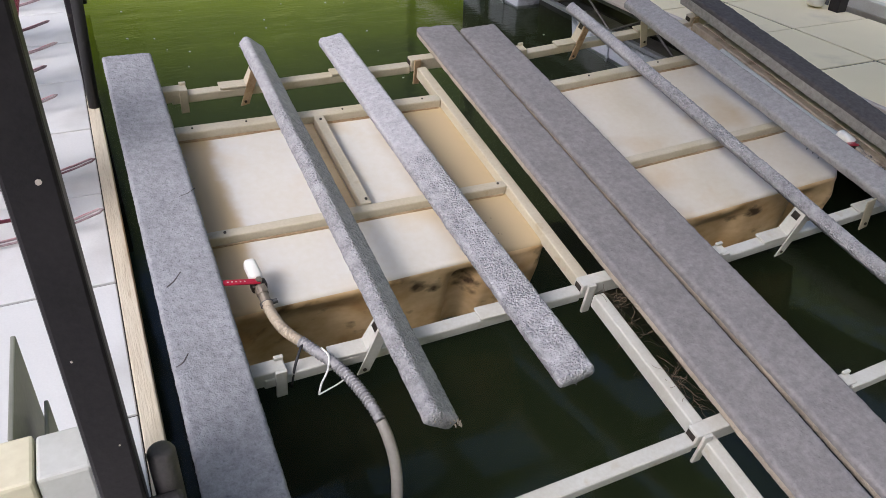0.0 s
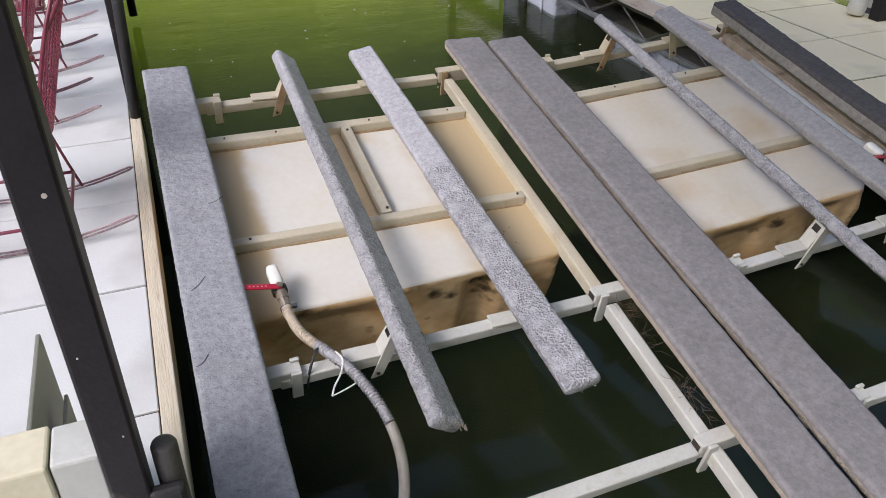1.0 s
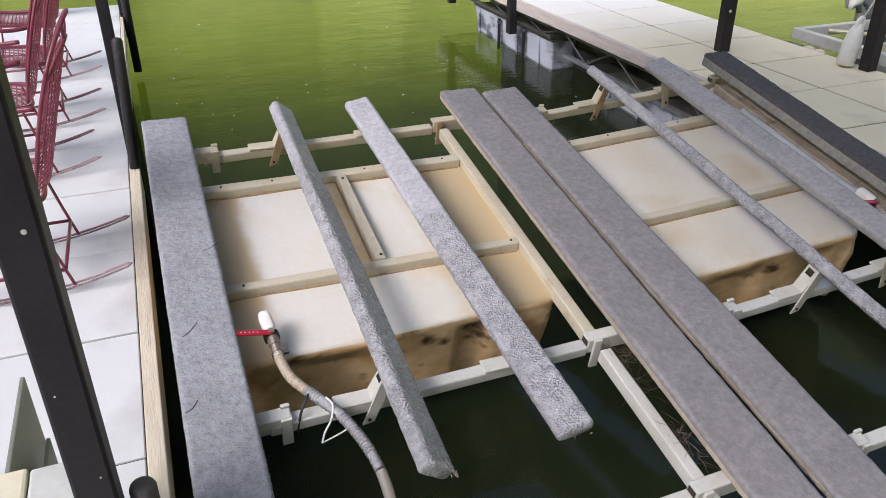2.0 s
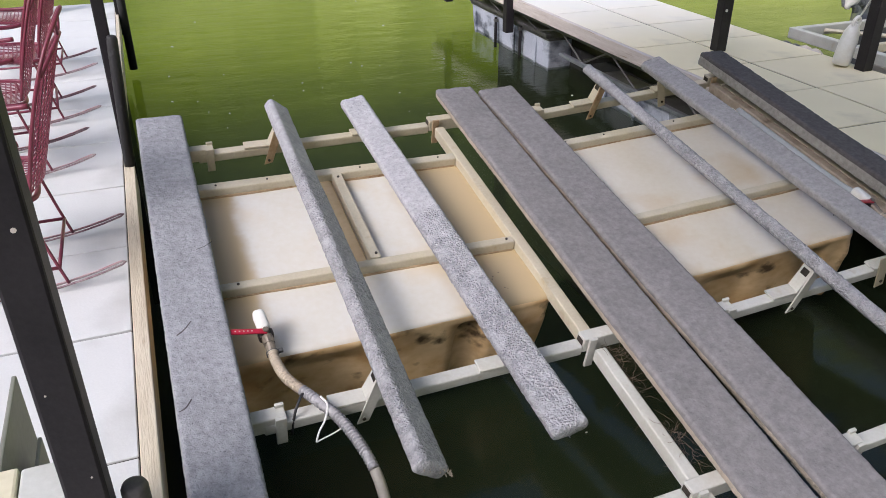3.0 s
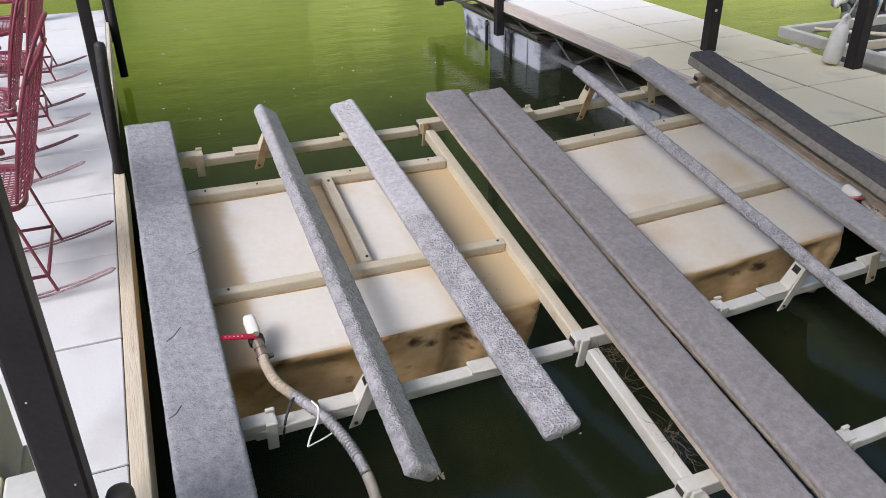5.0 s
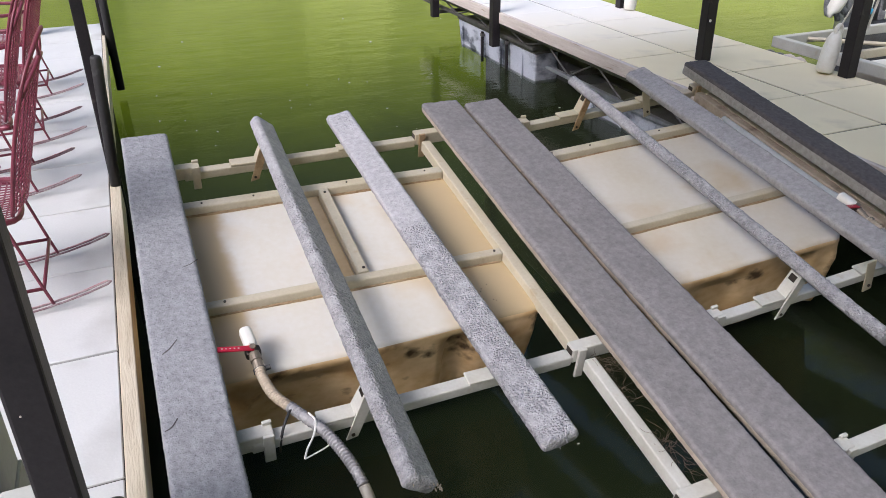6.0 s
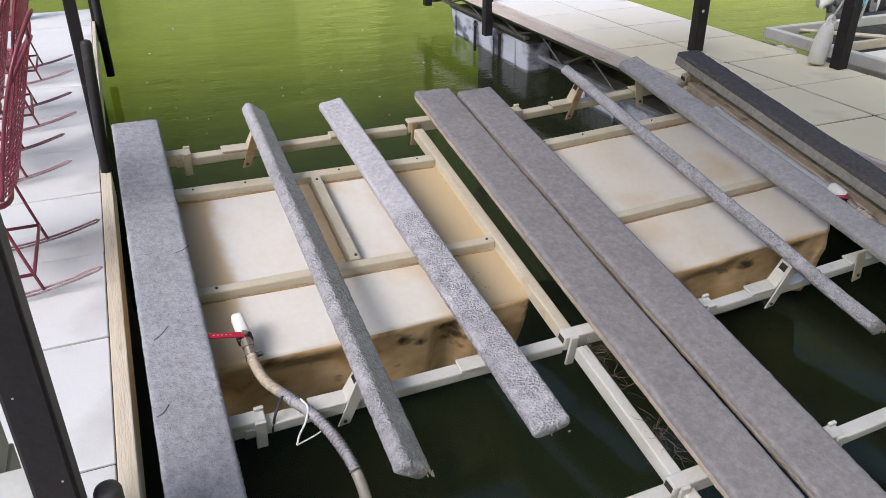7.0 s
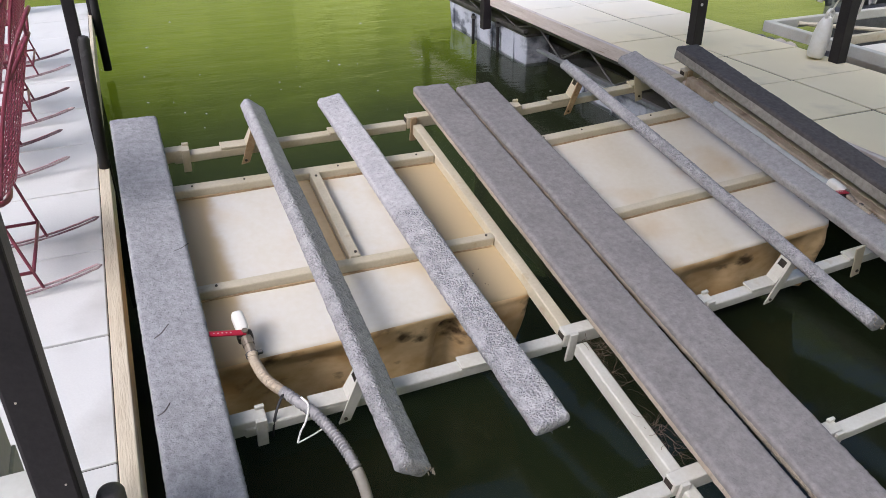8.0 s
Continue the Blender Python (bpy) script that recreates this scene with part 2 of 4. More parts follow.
MAROON = material("maroon_painted_steel", (0.235, 0.043, 0.075), (0.145, 0.024, 0.044), 0.38, 0, 120, 10, 0.05, 0.5, third=(0.42, 0.20, 0.22), third_scale=18, third_at=(0.70, 0.82))
# Pale rocker tones paint in the sky's sheen as well as wear.
PALE_SHEEN_WEAR = material("sheen_worn_rocker_paint", (0.62, 0.50, 0.50), (0.30, 0.07, 0.09), 0.5, 0, 60, 16, 0.1)
ROCKER = material("sheen_worn_maroon_rocker_steel", (0.33, 0.26, 0.265), (0.12, 0.045, 0.055), 0.35, 0, 70, 9, 0.05, 0.4)
FLOAT = material("blue_grey_float", (0.52, 0.54, 0.61), (0.34, 0.365, 0.44), 0.5, 0, 60, 3, 0.08, 0.6, third=(0.10, 0.11, 0.14), third_scale=4.0, third_at=(0.51, 0.64), stretch=(1, 1, 1.6))
STEEL = material("pale_galvanised_steel", (0.34, 0.35, 0.39), (0.22, 0.225, 0.25), 0.42, 0.55, 90, 9, 0.1, 0.5)
GALV = material("grey_truss_steel", (0.15, 0.145, 0.14), (0.08, 0.075, 0.07), 0.5, 0.5, 90, 9, 0.1, 0.5)
WHITE_PVC = material("white_valve_plastic", (0.82, 0.81, 0.78), (0.72, 0.69, 0.63), 0.35, 0, 60, 12, 0.04)
RED = material("red_plastic", (0.55, 0.015, 0.05), (0.40, 0.012, 0.035), 0.4, 0, 60, 12, 0.05)
PVC_GREY = material("grey_brass_fitting", (0.30, 0.26, 0.21), (0.20, 0.16, 0.12), 0.4, 0.5, 90, 20, 0.1)
HOSE_TAN = material("tan_corrugated_hose", (0.46, 0.39, 0.30), (0.36, 0.29, 0.21), 0.5, 0, 60, 9, 0.05)
HOSE_PALE = material("pale_tan_hose", (0.40, 0.37, 0.32), (0.31, 0.28, 0.24), 0.5, 0, 60, 9, 0.05)
HOSE_GREY = material("grey_corrugated_hose", (0.36, 0.35, 0.36), (0.26, 0.25, 0.255), 0.5, 0, 60, 9, 0.05)
ROPE = material("white_rope", (0.74, 0.72, 0.66), (0.58, 0.55, 0.48), 0.9, 0, 200, 20, 0.4)
WEED = material("dry_lake_weed", (0.22, 0.16, 0.11), (0.10, 0.07, 0.045), 0.9, 0, 90, 20, 0.2)
BOX_CREAM = material("cream_pedestal_plastic", (0.74, 0.69, 0.52), (0.62, 0.56, 0.40), 0.5, 0, 60, 6, 0.05)
BOX_GREY = material("pale_grey_pedestal_plastic", (0.60, 0.60, 0.57), (0.50, 0.50, 0.46), 0.5, 0, 60, 6, 0.05)
BOX_GREEN = material("grey_green_sheet_steel", (0.24, 0.24, 0.20), (0.19, 0.19, 0.155), 0.5, 0.0, 60, 6, 0.05)
CEILING = material("pale_roof_steel", (0.50, 0.50, 0.50), (0.40, 0.40, 0.40), 0.6, 0.1, 40, 3, 0.05)
TREES = material("wooded_bank", (0.10, 0.13, 0.03), (0.05, 0.07, 0.015), 0.95, 0, 1.2, 0.12, 0.5, 0.6)
VEHICLE = material("dark_grey_moulding", (0.12, 0.12, 0.13), (0.06, 0.06, 0.065), 0.45, 0, 60, 8, 0.05)
GEAR = material("grey_canvas_gear", (0.30, 0.30, 0.31), (0.13, 0.13, 0.14), 0.8, 0, 60, 9, 0.2)
TEAL = material("blue_plastic", (0.05, 0.35, 0.55), (0.04, 0.25, 0.42), 0.4, 0, 60, 8, 0.05)


def water_material():
    """A glossy skin over thin murk, calm in the sheltered slips and rippled outside; the cloudy green layer lies below it."""
    m = bpy.data.materials.new("green_lake_water")
    m.use_nodes = True
    N, L = m.node_tree.nodes, m.node_tree.links
    N.remove(N["Principled BSDF"])
    co = N.new("ShaderNodeTexCoord")
    mp = N.new("ShaderNodeMapping")
    mp.inputs["Scale"].default_value = (1.0, 2.4, 1.0)
    mp.inputs["Rotation"].default_value = (0, 0, 0.25)
    L.new(co.outputs["Object"], mp.inputs["Vector"])
    w1 = N.new("ShaderNodeTexNoise")
    w1.inputs["Scale"].default_value, w1.inputs["Detail"].default_value = 1.6, 4
    L.new(mp.outputs[0], w1.inputs["Vector"])
    bp = N.new("ShaderNodeBump")
    bp.inputs["Strength"].default_value, bp.inputs["Distance"].default_value = 0.11, 0.06
    w2 = N.new("ShaderNodeTexNoise")
    w2.inputs["Scale"].default_value, w2.inputs["Detail"].default_value = 8.0, 3
    w2.inputs["Distortion"].default_value = 0.6
    L.new(mp.outputs[0], w2.inputs["Vector"])
    both = N.new("ShaderNodeMath")
    both.operation = "MULTIPLY_ADD"
    both.inputs[1].default_value = 0.28
    L.new(w2.outputs["Fac"], both.inputs[0])
    L.new(w1.outputs["Fac"], both.inputs[2])
    sep = N.new("ShaderNodeSeparateXYZ")
    L.new(co.outputs["Object"], sep.inputs[0])
    calm = N.new("ShaderNodeMapRange")
    calm.interpolation_type = "SMOOTHSTEP"
    for k, v in (("From Min", 1.2), ("From Max", 4.2), ("To Min", 0.60), ("To Max", 1.0)):
        calm.inputs[k].default_value = v
    L.new(sep.outputs["Y"], calm.inputs["Value"])
    wave = N.new("ShaderNodeMath")
    wave.operation = "MULTIPLY"
    L.new(both.outputs[0], wave.inputs[0])
    L.new(calm.outputs[0], wave.inputs[1])
    L.new(wave.outputs[0], bp.inputs["Height"])
    gl = N.new("ShaderNodeBsdfGlossy")
    gl.inputs["Roughness"].default_value = 0.07
    L.new(bp.outputs[0], gl.inputs["Normal"])
    df = N.new("ShaderNodeBsdfDiffuse")
    df.inputs["Color"].default_value = (0.034, 0.045, 0.018, 1)
    tr = N.new("ShaderNodeBsdfTransparent")
    body = N.new("ShaderNodeMixShader")
    body.inputs[0].default_value = 0.40
    L.new(tr.outputs[0], body.inputs[1])
    L.new(df.outputs[0], body.inputs[2])
    fr = N.new("ShaderNodeFresnel")
    fr.inputs["IOR"].default_value = 1.33
    L.new(bp.outputs[0], fr.inputs["Normal"])
    top = N.new("ShaderNodeMixShader")
    L.new(fr.outputs[0], top.inputs[0])
    L.new(body.outputs[0], top.inputs[1])
    L.new(gl.outputs[0], top.inputs[2])
    L.new(top.outputs[0], N["Material Output"].inputs["Surface"])
    return m


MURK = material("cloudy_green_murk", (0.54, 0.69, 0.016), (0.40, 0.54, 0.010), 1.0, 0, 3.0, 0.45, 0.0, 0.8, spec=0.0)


def shade_to_green():
    """Shade under the slips painted dark into the bed, giving way to cloudy green out in the lake along a ragged line.
    """
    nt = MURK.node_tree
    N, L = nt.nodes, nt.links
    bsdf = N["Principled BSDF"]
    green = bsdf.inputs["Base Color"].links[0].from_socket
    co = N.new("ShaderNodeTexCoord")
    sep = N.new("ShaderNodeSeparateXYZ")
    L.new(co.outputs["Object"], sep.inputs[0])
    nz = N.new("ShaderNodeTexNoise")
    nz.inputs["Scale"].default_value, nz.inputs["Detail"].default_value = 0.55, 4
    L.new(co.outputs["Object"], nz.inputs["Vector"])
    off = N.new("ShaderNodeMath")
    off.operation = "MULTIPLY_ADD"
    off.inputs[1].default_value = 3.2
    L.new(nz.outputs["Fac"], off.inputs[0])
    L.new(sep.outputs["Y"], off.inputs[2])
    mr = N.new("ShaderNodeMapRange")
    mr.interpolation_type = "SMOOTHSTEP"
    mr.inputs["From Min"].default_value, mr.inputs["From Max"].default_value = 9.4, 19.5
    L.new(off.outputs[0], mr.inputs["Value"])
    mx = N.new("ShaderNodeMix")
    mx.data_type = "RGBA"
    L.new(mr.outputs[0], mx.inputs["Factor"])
    # Near-black tone paints in the shade of roof and docks.
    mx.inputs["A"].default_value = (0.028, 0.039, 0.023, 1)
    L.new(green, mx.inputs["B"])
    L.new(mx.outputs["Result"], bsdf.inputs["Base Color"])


shade_to_green()
WATER = water_material()


# ---- mesh helpers ----
def part(name, bm, mat, parent=None, label="", smooth=False):
    me = bpy.data.meshes.new(name)
    bmesh.ops.recalc_face_normals(bm, faces=bm.faces[:])
    bm.to_mesh(me)
    bm.free()
    for m in (mat if isinstance(mat, (list, tuple)) else [mat]):
        me.materials.append(m)
    if smooth:
        for p in me.polygons:
            p.use_smooth = True
    ob = new(name, me)
    ob.parent = parent
    return tagged(ob, label) if label else ob


def thing(name, label, category, m=None, group="", kind=""):
    ob = tagged(new(name), label, category, group, kind)
    ob.empty_display_size = 0.1
    ob.matrix_world = m or Matrix()
    return ob


def box(x0, x1, y0, y1, z0, z1, bevel=0.004, bm=None, seg=2, m=None):
    made = bmesh.new()
    bmesh.ops.create_cube(made, size=1)
    for v in made.verts:
        v.co = Vector(((x0 + x1) / 2 + v.co.x * (x1 - x0), (y0 + y1) / 2 + v.co.y * (y1 - y0), (z0 + z1) / 2 + v.co.z * (z1 - z0)))
    if bevel:
        bmesh.ops.bevel(made, geom=made.edges[:], offset=bevel, segments=seg, affect="EDGES", profile=0.5)
    if m:
        bmesh.ops.transform(made, matrix=m, verts=made.verts[:])
    return merge(bm, made)


def merge(bm, made):
    if bm is None:
        return made
    me = bpy.data.meshes.new("tmp")
    made.to_mesh(me)
    made.free()
    bm.from_mesh(me)
    bpy.data.meshes.remove(me)
    return bm


def tube(points, radius, sides=8, bm=None, closed=False):
    """A tube along points; radius may be one number or one for each point."""
    made = bmesh.new()
    pts = [Vector(p) for p in points]
    n = len(pts)
    rings, up = [], None
    for i, p in enumerate(pts):
        d = (pts[(i + 1) % n] - pts[i - 1]) if closed else (pts[min(i + 1, n - 1)] - pts[max(i - 1, 0)])
        d = d.normalized() if d.length > 1e-9 else Vector((0, 0, 1))
        if up is None:
            up = d.orthogonal().normalized()
        up = (up - d * up.dot(d)).normalized()
        side = d.cross(up)
        r = radius[i] if isinstance(radius, (list, tuple)) else radius
        rings.append([made.verts.new(p + (up * math.cos(a) + side * math.sin(a)) * r) for a in (2 * math.pi * k / sides for k in range(sides))])
    for i in range(n if closed else n - 1):
        a, b = rings[i], rings[(i + 1) % n]
        for k in range(sides):
            made.faces.new((a[k], a[(k + 1) % sides], b[(k + 1) % sides], b[k]))
    if not closed:
        made.faces.new(rings[0][::-1])
        made.faces.new(rings[-1])
    return merge(bm, made)


def spline(points, steps=8):
    """A smooth line through points."""
    p = [Vector(q) for q in points]
    p = [p[0] * 2 - p[1]] + p + [p[-1] * 2 - p[-2]]
    out = []
    for i in range(1, len(p) - 2):
        for k in range(steps):
            t = k / steps
            a, b, c, d = p[i - 1], p[i], p[i + 1], p[i + 2]
            out.append(0.5 * ((2 * b) + (c - a) * t + (2 * a - 5 * b + 4 * c - d) * t * t + (3 * b - a - 3 * c + d) * t ** 3))
    out.append(p[-2])
    return out


def cylinder(x, y, z0, z1, r, sides=20, bevel=0.0, r2=None, bm=None):
    b = bevel
    r2 = r if r2 is None else r2
    prof = [(r * 0.05, z0), (r, z0), (r2, z1 - b), (r2 - b * 0.3, z1 - b * 0.3), (r2 - b, z1), (r2 * 0.05, z1)] if b else [(r, z0), (r2, z1)]
    return tube([(x, y, z) for _, z in prof], [q for q, _ in prof], sides, bm)


def carpet_board(x0, x1, y0, y1, top, thick, seed=0, lean=0.0, sag=0.0, edged=False, rough=0.6, skew=0.0):
    """A board wrapped in carpet: soft rounded edges, an uneven nap, and a frayed outline. lean: degrees about its length."""
    bm = bmesh.new()
    w, h = x1 - x0, thick
    r = min(0.017, h * 0.34) if lean > 20 else min(0.013, h * 0.33)
    prof = []
    for cx, cz, a0 in ((w / 2 - r, -r, 0), (-(w / 2 - r), -r, 90), (-(w / 2 - r), -h + r, 180), (w / 2 - r, -h + r, 270)):
        for k in range(4):
            a = radians(a0 + 30 * k)
            prof.append((cx + r * math.cos(a), cz + r * math.sin(a)))
    full = []
    for i, p in enumerate(prof):
        q = prof[(i + 1) % len(prof)]
        full.append(p)
        d = math.hypot(q[0] - p[0], q[1] - p[1])
        k = int(d / 0.0075)
        for j in range(1, k):
            full.append((p[0] + (q[0] - p[0]) * j / k, p[1] + (q[1] - p[1]) * j / k))
    n = int((y1 - y0) / 0.0078)
    turn = Matrix.Rotation(radians(lean), 3, "Y")
    mid = Vector(((x0 + x1) / 2, 0, top))
    rings = []
    for i in range(n + 1):
        y = y0 + (y1 - y0) * i / n
        shrink = 0.82 if i in (0, n) else 1.0
        ring = []
        for px, pz in full:
            c = Vector((px * shrink, 0, -h / 2 + (pz + h / 2) * shrink))
            q = Vector((px + seed, y, pz))
            nap = noise.noise(q * 105) * 0.0014 + abs(noise.noise(q * 62)) * 0.0016 * rough + noise.noise(q * 24) * 0.0012
            if abs(px) > w / 2 - r * 1.2:
                nap += max(0.0, noise.noise(q * 130)) * 0.0045 * (0.4 + abs(noise.noise(Vector((seed, y * 7, 0)))))
            out = Vector((px, 0, pz + h / 2))
            out = Vector((out.x / (w / 2), 0, out.z / (h / 2)))
            out = Vector((out.x if abs(out.x) > 0.9 else 0, 0, out.z if abs(out.z) > 0.9 else 0))
            c += out * nap
            c.y += noise.noise(q * 40 + Vector((5, 0, 0))) * (0.007 if i in (0, 1, n, n - 1) else 0.0)
            c.z += noise.noise(Vector((seed, y * 3, px * 4))) * 0.003
            c = turn @ c
            c += mid + Vector((noise.noise(Vector((seed * 3.1, y * 1.1, 0))) * 0.003 + skew * (0.5 - i / n), y, -sag * math.sin(math.pi * i / n)))
            ring.append(bm.verts.new(c))
        rings.append(ring)
    m = len(full)
    for i, (a, b) in enumerate(zip(rings, rings[1:])):
        for k in range(m):
            f = bm.faces.new((a[k], a[(k + 1) % m], b[(k + 1) % m], b[k]))
            px, pz = full[k]
            if edged and abs(px) > w / 2 - r * 0.6 and pz < -h * 0.26:
                f.material_index = 1
    for f in (bm.faces.new(rings[0]), bm.faces.new(rings[-1][::-1])):
        f.material_index = 1 if edged else 0
    return bm


def fringe(x0, x1, y, z, seed, out=-1, lean=0.0):
    """Loose carpet threads at a cut end."""
    rng = random.Random(seed)
    bm = None
    for k in range(24):
        x = rng.uniform(x0, x1)
        zz = z - rng.uniform(0, 0.035) - (x - (x0 + x1) / 2) * math.tan(radians(lean))
        d = Vector((rng.uniform(-0.6, 0.6), out * rng.uniform(0.3, 1), rng.uniform(-0.7, 0.6))).normalized() * rng.uniform(0.005, 0.014)
        p = Vector((x, y, zz))
        bm = tube([p, p + d * 0.5 + Vector((0, 0, 0.002)), p + d], [0.0028, 0.0022, 0.0012], 4, bm)
    return bm


# ---- setting: water, bank, roof ----
def flat(x0, x1, y0, y1, z):
    bm = bmesh.new()
    bm.faces.new([bm.verts.new(c) for c in ((x0, y0, z), (x1, y0, z), (x1, y1, z), (x0, y1, z))])
    return bm


tagged(part("water", flat(-600, 600, -600, 600, 0.0), WATER), "murky green lake water with small ripples", "water", kind="structure")
tagged(part("ground", flat(-600, 600, -600, 600, -2.3), MURK), "lake bed painted dark for shade under the slips, turning cloudy green", "lake bed", kind="structure")


# Bank out of view, added to keep sky out of the water's reflections.
def bank():
    bm = bmesh.new()
    rings = []
    for i in range(121):
        a = 2 * math.pi * i / 120
        ring = []
        for k in range(8):
            r = 45 + k * 7 + noise.noise(Vector((i * 0.3, k, 0))) * 6
            z = -1 + k * 8.5 + (noise.noise(Vector((math.cos(a) * 5, math.sin(a) * 5, k * 0.7))) * 5 if k else 0)
            ring.append(bm.verts.new((r * math.cos(a), r * math.sin(a), z)))
        rings.append(ring)
    for a, b in zip(rings, rings[1:]):
        for k in range(7):
            bm.faces.new((a[k], a[k + 1], b[k + 1], b[k]))
    return bm




def pale_bank_foot():
    """Foot of the unseen bank lightened, below dark woods, so that far water reflects brighter than near."""
    N, L = TREES.node_tree.nodes, TREES.node_tree.links
    bsdf = N["Principled BSDF"]
    woods = bsdf.inputs["Base Color"].links[0].from_socket
    co = N.new("ShaderNodeTexCoord")
    sep = N.new("ShaderNodeSeparateXYZ")
    L.new(co.outputs["Object"], sep.inputs[0])
    nz = N.new("ShaderNodeTexNoise")
    nz.inputs["Scale"].default_value, nz.inputs["Detail"].default_value = 0.15, 4
    L.new(co.outputs["Object"], nz.inputs["Vector"])
    up = N.new("ShaderNodeMath")
    up.operation = "MULTIPLY_ADD"
    up.inputs[1].default_value = 8.0
    L.new(nz.outputs["Fac"], up.inputs[0])
    L.new(sep.outputs["Z"], up.inputs[2])
    mr = N.new("ShaderNodeMapRange")
    mr.interpolation_type = "SMOOTHSTEP"
    mr.inputs["From Min"].default_value, mr.inputs["From Max"].default_value = 9.0, 22.0
    L.new(up.outputs[0], mr.inputs["Value"])
    mx = N.new("ShaderNodeMix")
    mx.data_type = "RGBA"
    L.new(mr.outputs[0], mx.inputs["Factor"])
    mx.inputs["A"].default_value = (0.42, 0.46, 0.15, 1)
    L.new(woods, mx.inputs["B"])
    L.new(mx.outputs["Result"], bsdf.inputs["Base Color"])


pale_bank_foot()
tagged(part("backdrop", bank(), TREES), "distant green wooded bank added round the lake for its reflection", "backdrop", kind="structure")
# Roof is out of view; its edges are placed for the light they admit.
ROOF_X0, ROOF_X1, ROOF_Y0, ROOF_Y1, ROOF_Z = -0.60, 2.05, -4.2, 2.9, 3.60
roof = box(ROOF_X0, ROOF_X1, ROOF_Y0, ROOF_Y1, ROOF_Z, ROOF_Z + 0.06, 0)
for k in range(6):
    yy = ROOF_Y0 + 0.25 + k * 1.3
    roof = box(ROOF_X0, ROOF_X1, yy, yy + 0.08, ROOF_Z - 0.14, ROOF_Z - 0.002, 0, roof)
tagged(part("ceiling", roof, CEILING), "pale steel dock roof on joists", "ceiling", kind="structure")

DOCK_Z = 0.55

# ---- docks ----
SLAB_MESH = {}


def slab(w, d, parent, x, y, mat, tilt=0.0):
    key = (round(w, 3), round(d, 3), mat.name)
    if key not in SLAB_MESH:
        bm = box(-w / 2, w / 2, -d / 2, d / 2, -0.05, 0, 0.0025, seg=1)
        me = bpy.data.meshes.new("slab")
        bm.to_mesh(me)
        bm.free()
        me.materials.append(mat)
        SLAB_MESH[key] = me
    ob = new("slab", SLAB_MESH[key])
    ob.parent = parent
    ob.matrix_world = pose(x, y, DOCK_Z + random.uniform(-0.0015, 0.0015), random.uniform(-0.12, 0.12), random.uniform(-0.12, 0.12), 0)
    return ob


STEP = 0.645
# left walkway
LX1, LX0, LY0, LY1 = -0.335, -2.70, -3.7, 6.75
left_dock = tagged(part("pavement", box(LX0, LX1, LY0, LY1, DOCK_Z - 0.16, DOCK_Z - 0.007, 0), JOINT), "pale concrete dock walkway with thin dark joints", "dock", kind="structure")
row_y = [0.835 + STEP * k for k in range(-7, 10)]
for y in row_y:
    d = min(STEP, LY1 - y) - 0.010
    if d > 0.1:
        slab(1.19, d, left_dock, LX1 - 0.597, y + d / 2 + 0.0035, CONCRETE)
        slab(1.14, d, left_dock, LX1 - 1.775, y + d / 2 + 0.0035, CONCRETE)
# Unseen block carried down to the bed, added to keep light off it.
tagged(part("float_row", box(LX0 + 0.1, LX1 - 0.05, LY0 + 0.1, LY1 - 0.1, -2.29, DOCK_Z - 0.162, 0.02), RUBBER), "unseen black floats added under the pale walkway to shade the bed", "float", kind="structure")
for tx, ty0, ty1 in ((-0.283, -2.2, 2.375), (-0.306, 2.380, LY1 - 0.3)):
    tagged(part("trim", box(-0.333, tx, ty0, ty1, DOCK_Z - 0.14, DOCK_Z + 0.004, 0.004), PINE), "weathered pine board along the walkway edge", "edge board", kind="structure")

# right walkway
RX0, RX1, RY0, RY1 = 3.366, 4.60, -3.6, 7.85
right_dock = tagged(part("pavement", box(RX0 + 0.002, RX1, RY0, RY1, DOCK_Z - 0.10, DOCK_Z - 0.007, 0), JOINT), "tan concrete dock walkway with dark joints", "dock", kind="structure")
for k in range(-8, 10):
    y = 1.525 + STEP * k
    d = min(STEP, RY1 - y) - 0.014
    slab(3.925 - RX0 - 0.020, d, right_dock, (3.925 + RX0) / 2, y + d / 2, CONCRETE_TAN)
    slab(RX1 - 3.925 - 0.020, d, right_dock, (3.925 + RX1) / 2, y + d / 2, CONCRETE_TAN)
tagged(part("trim", box(RX0 - 0.04, RX0, RY0, RY1, DOCK_Z - 0.10, DOCK_Z + 0.003, 0.005), FASCIA), "grey weathered fascia board along the walkway", "edge board", kind="structure")


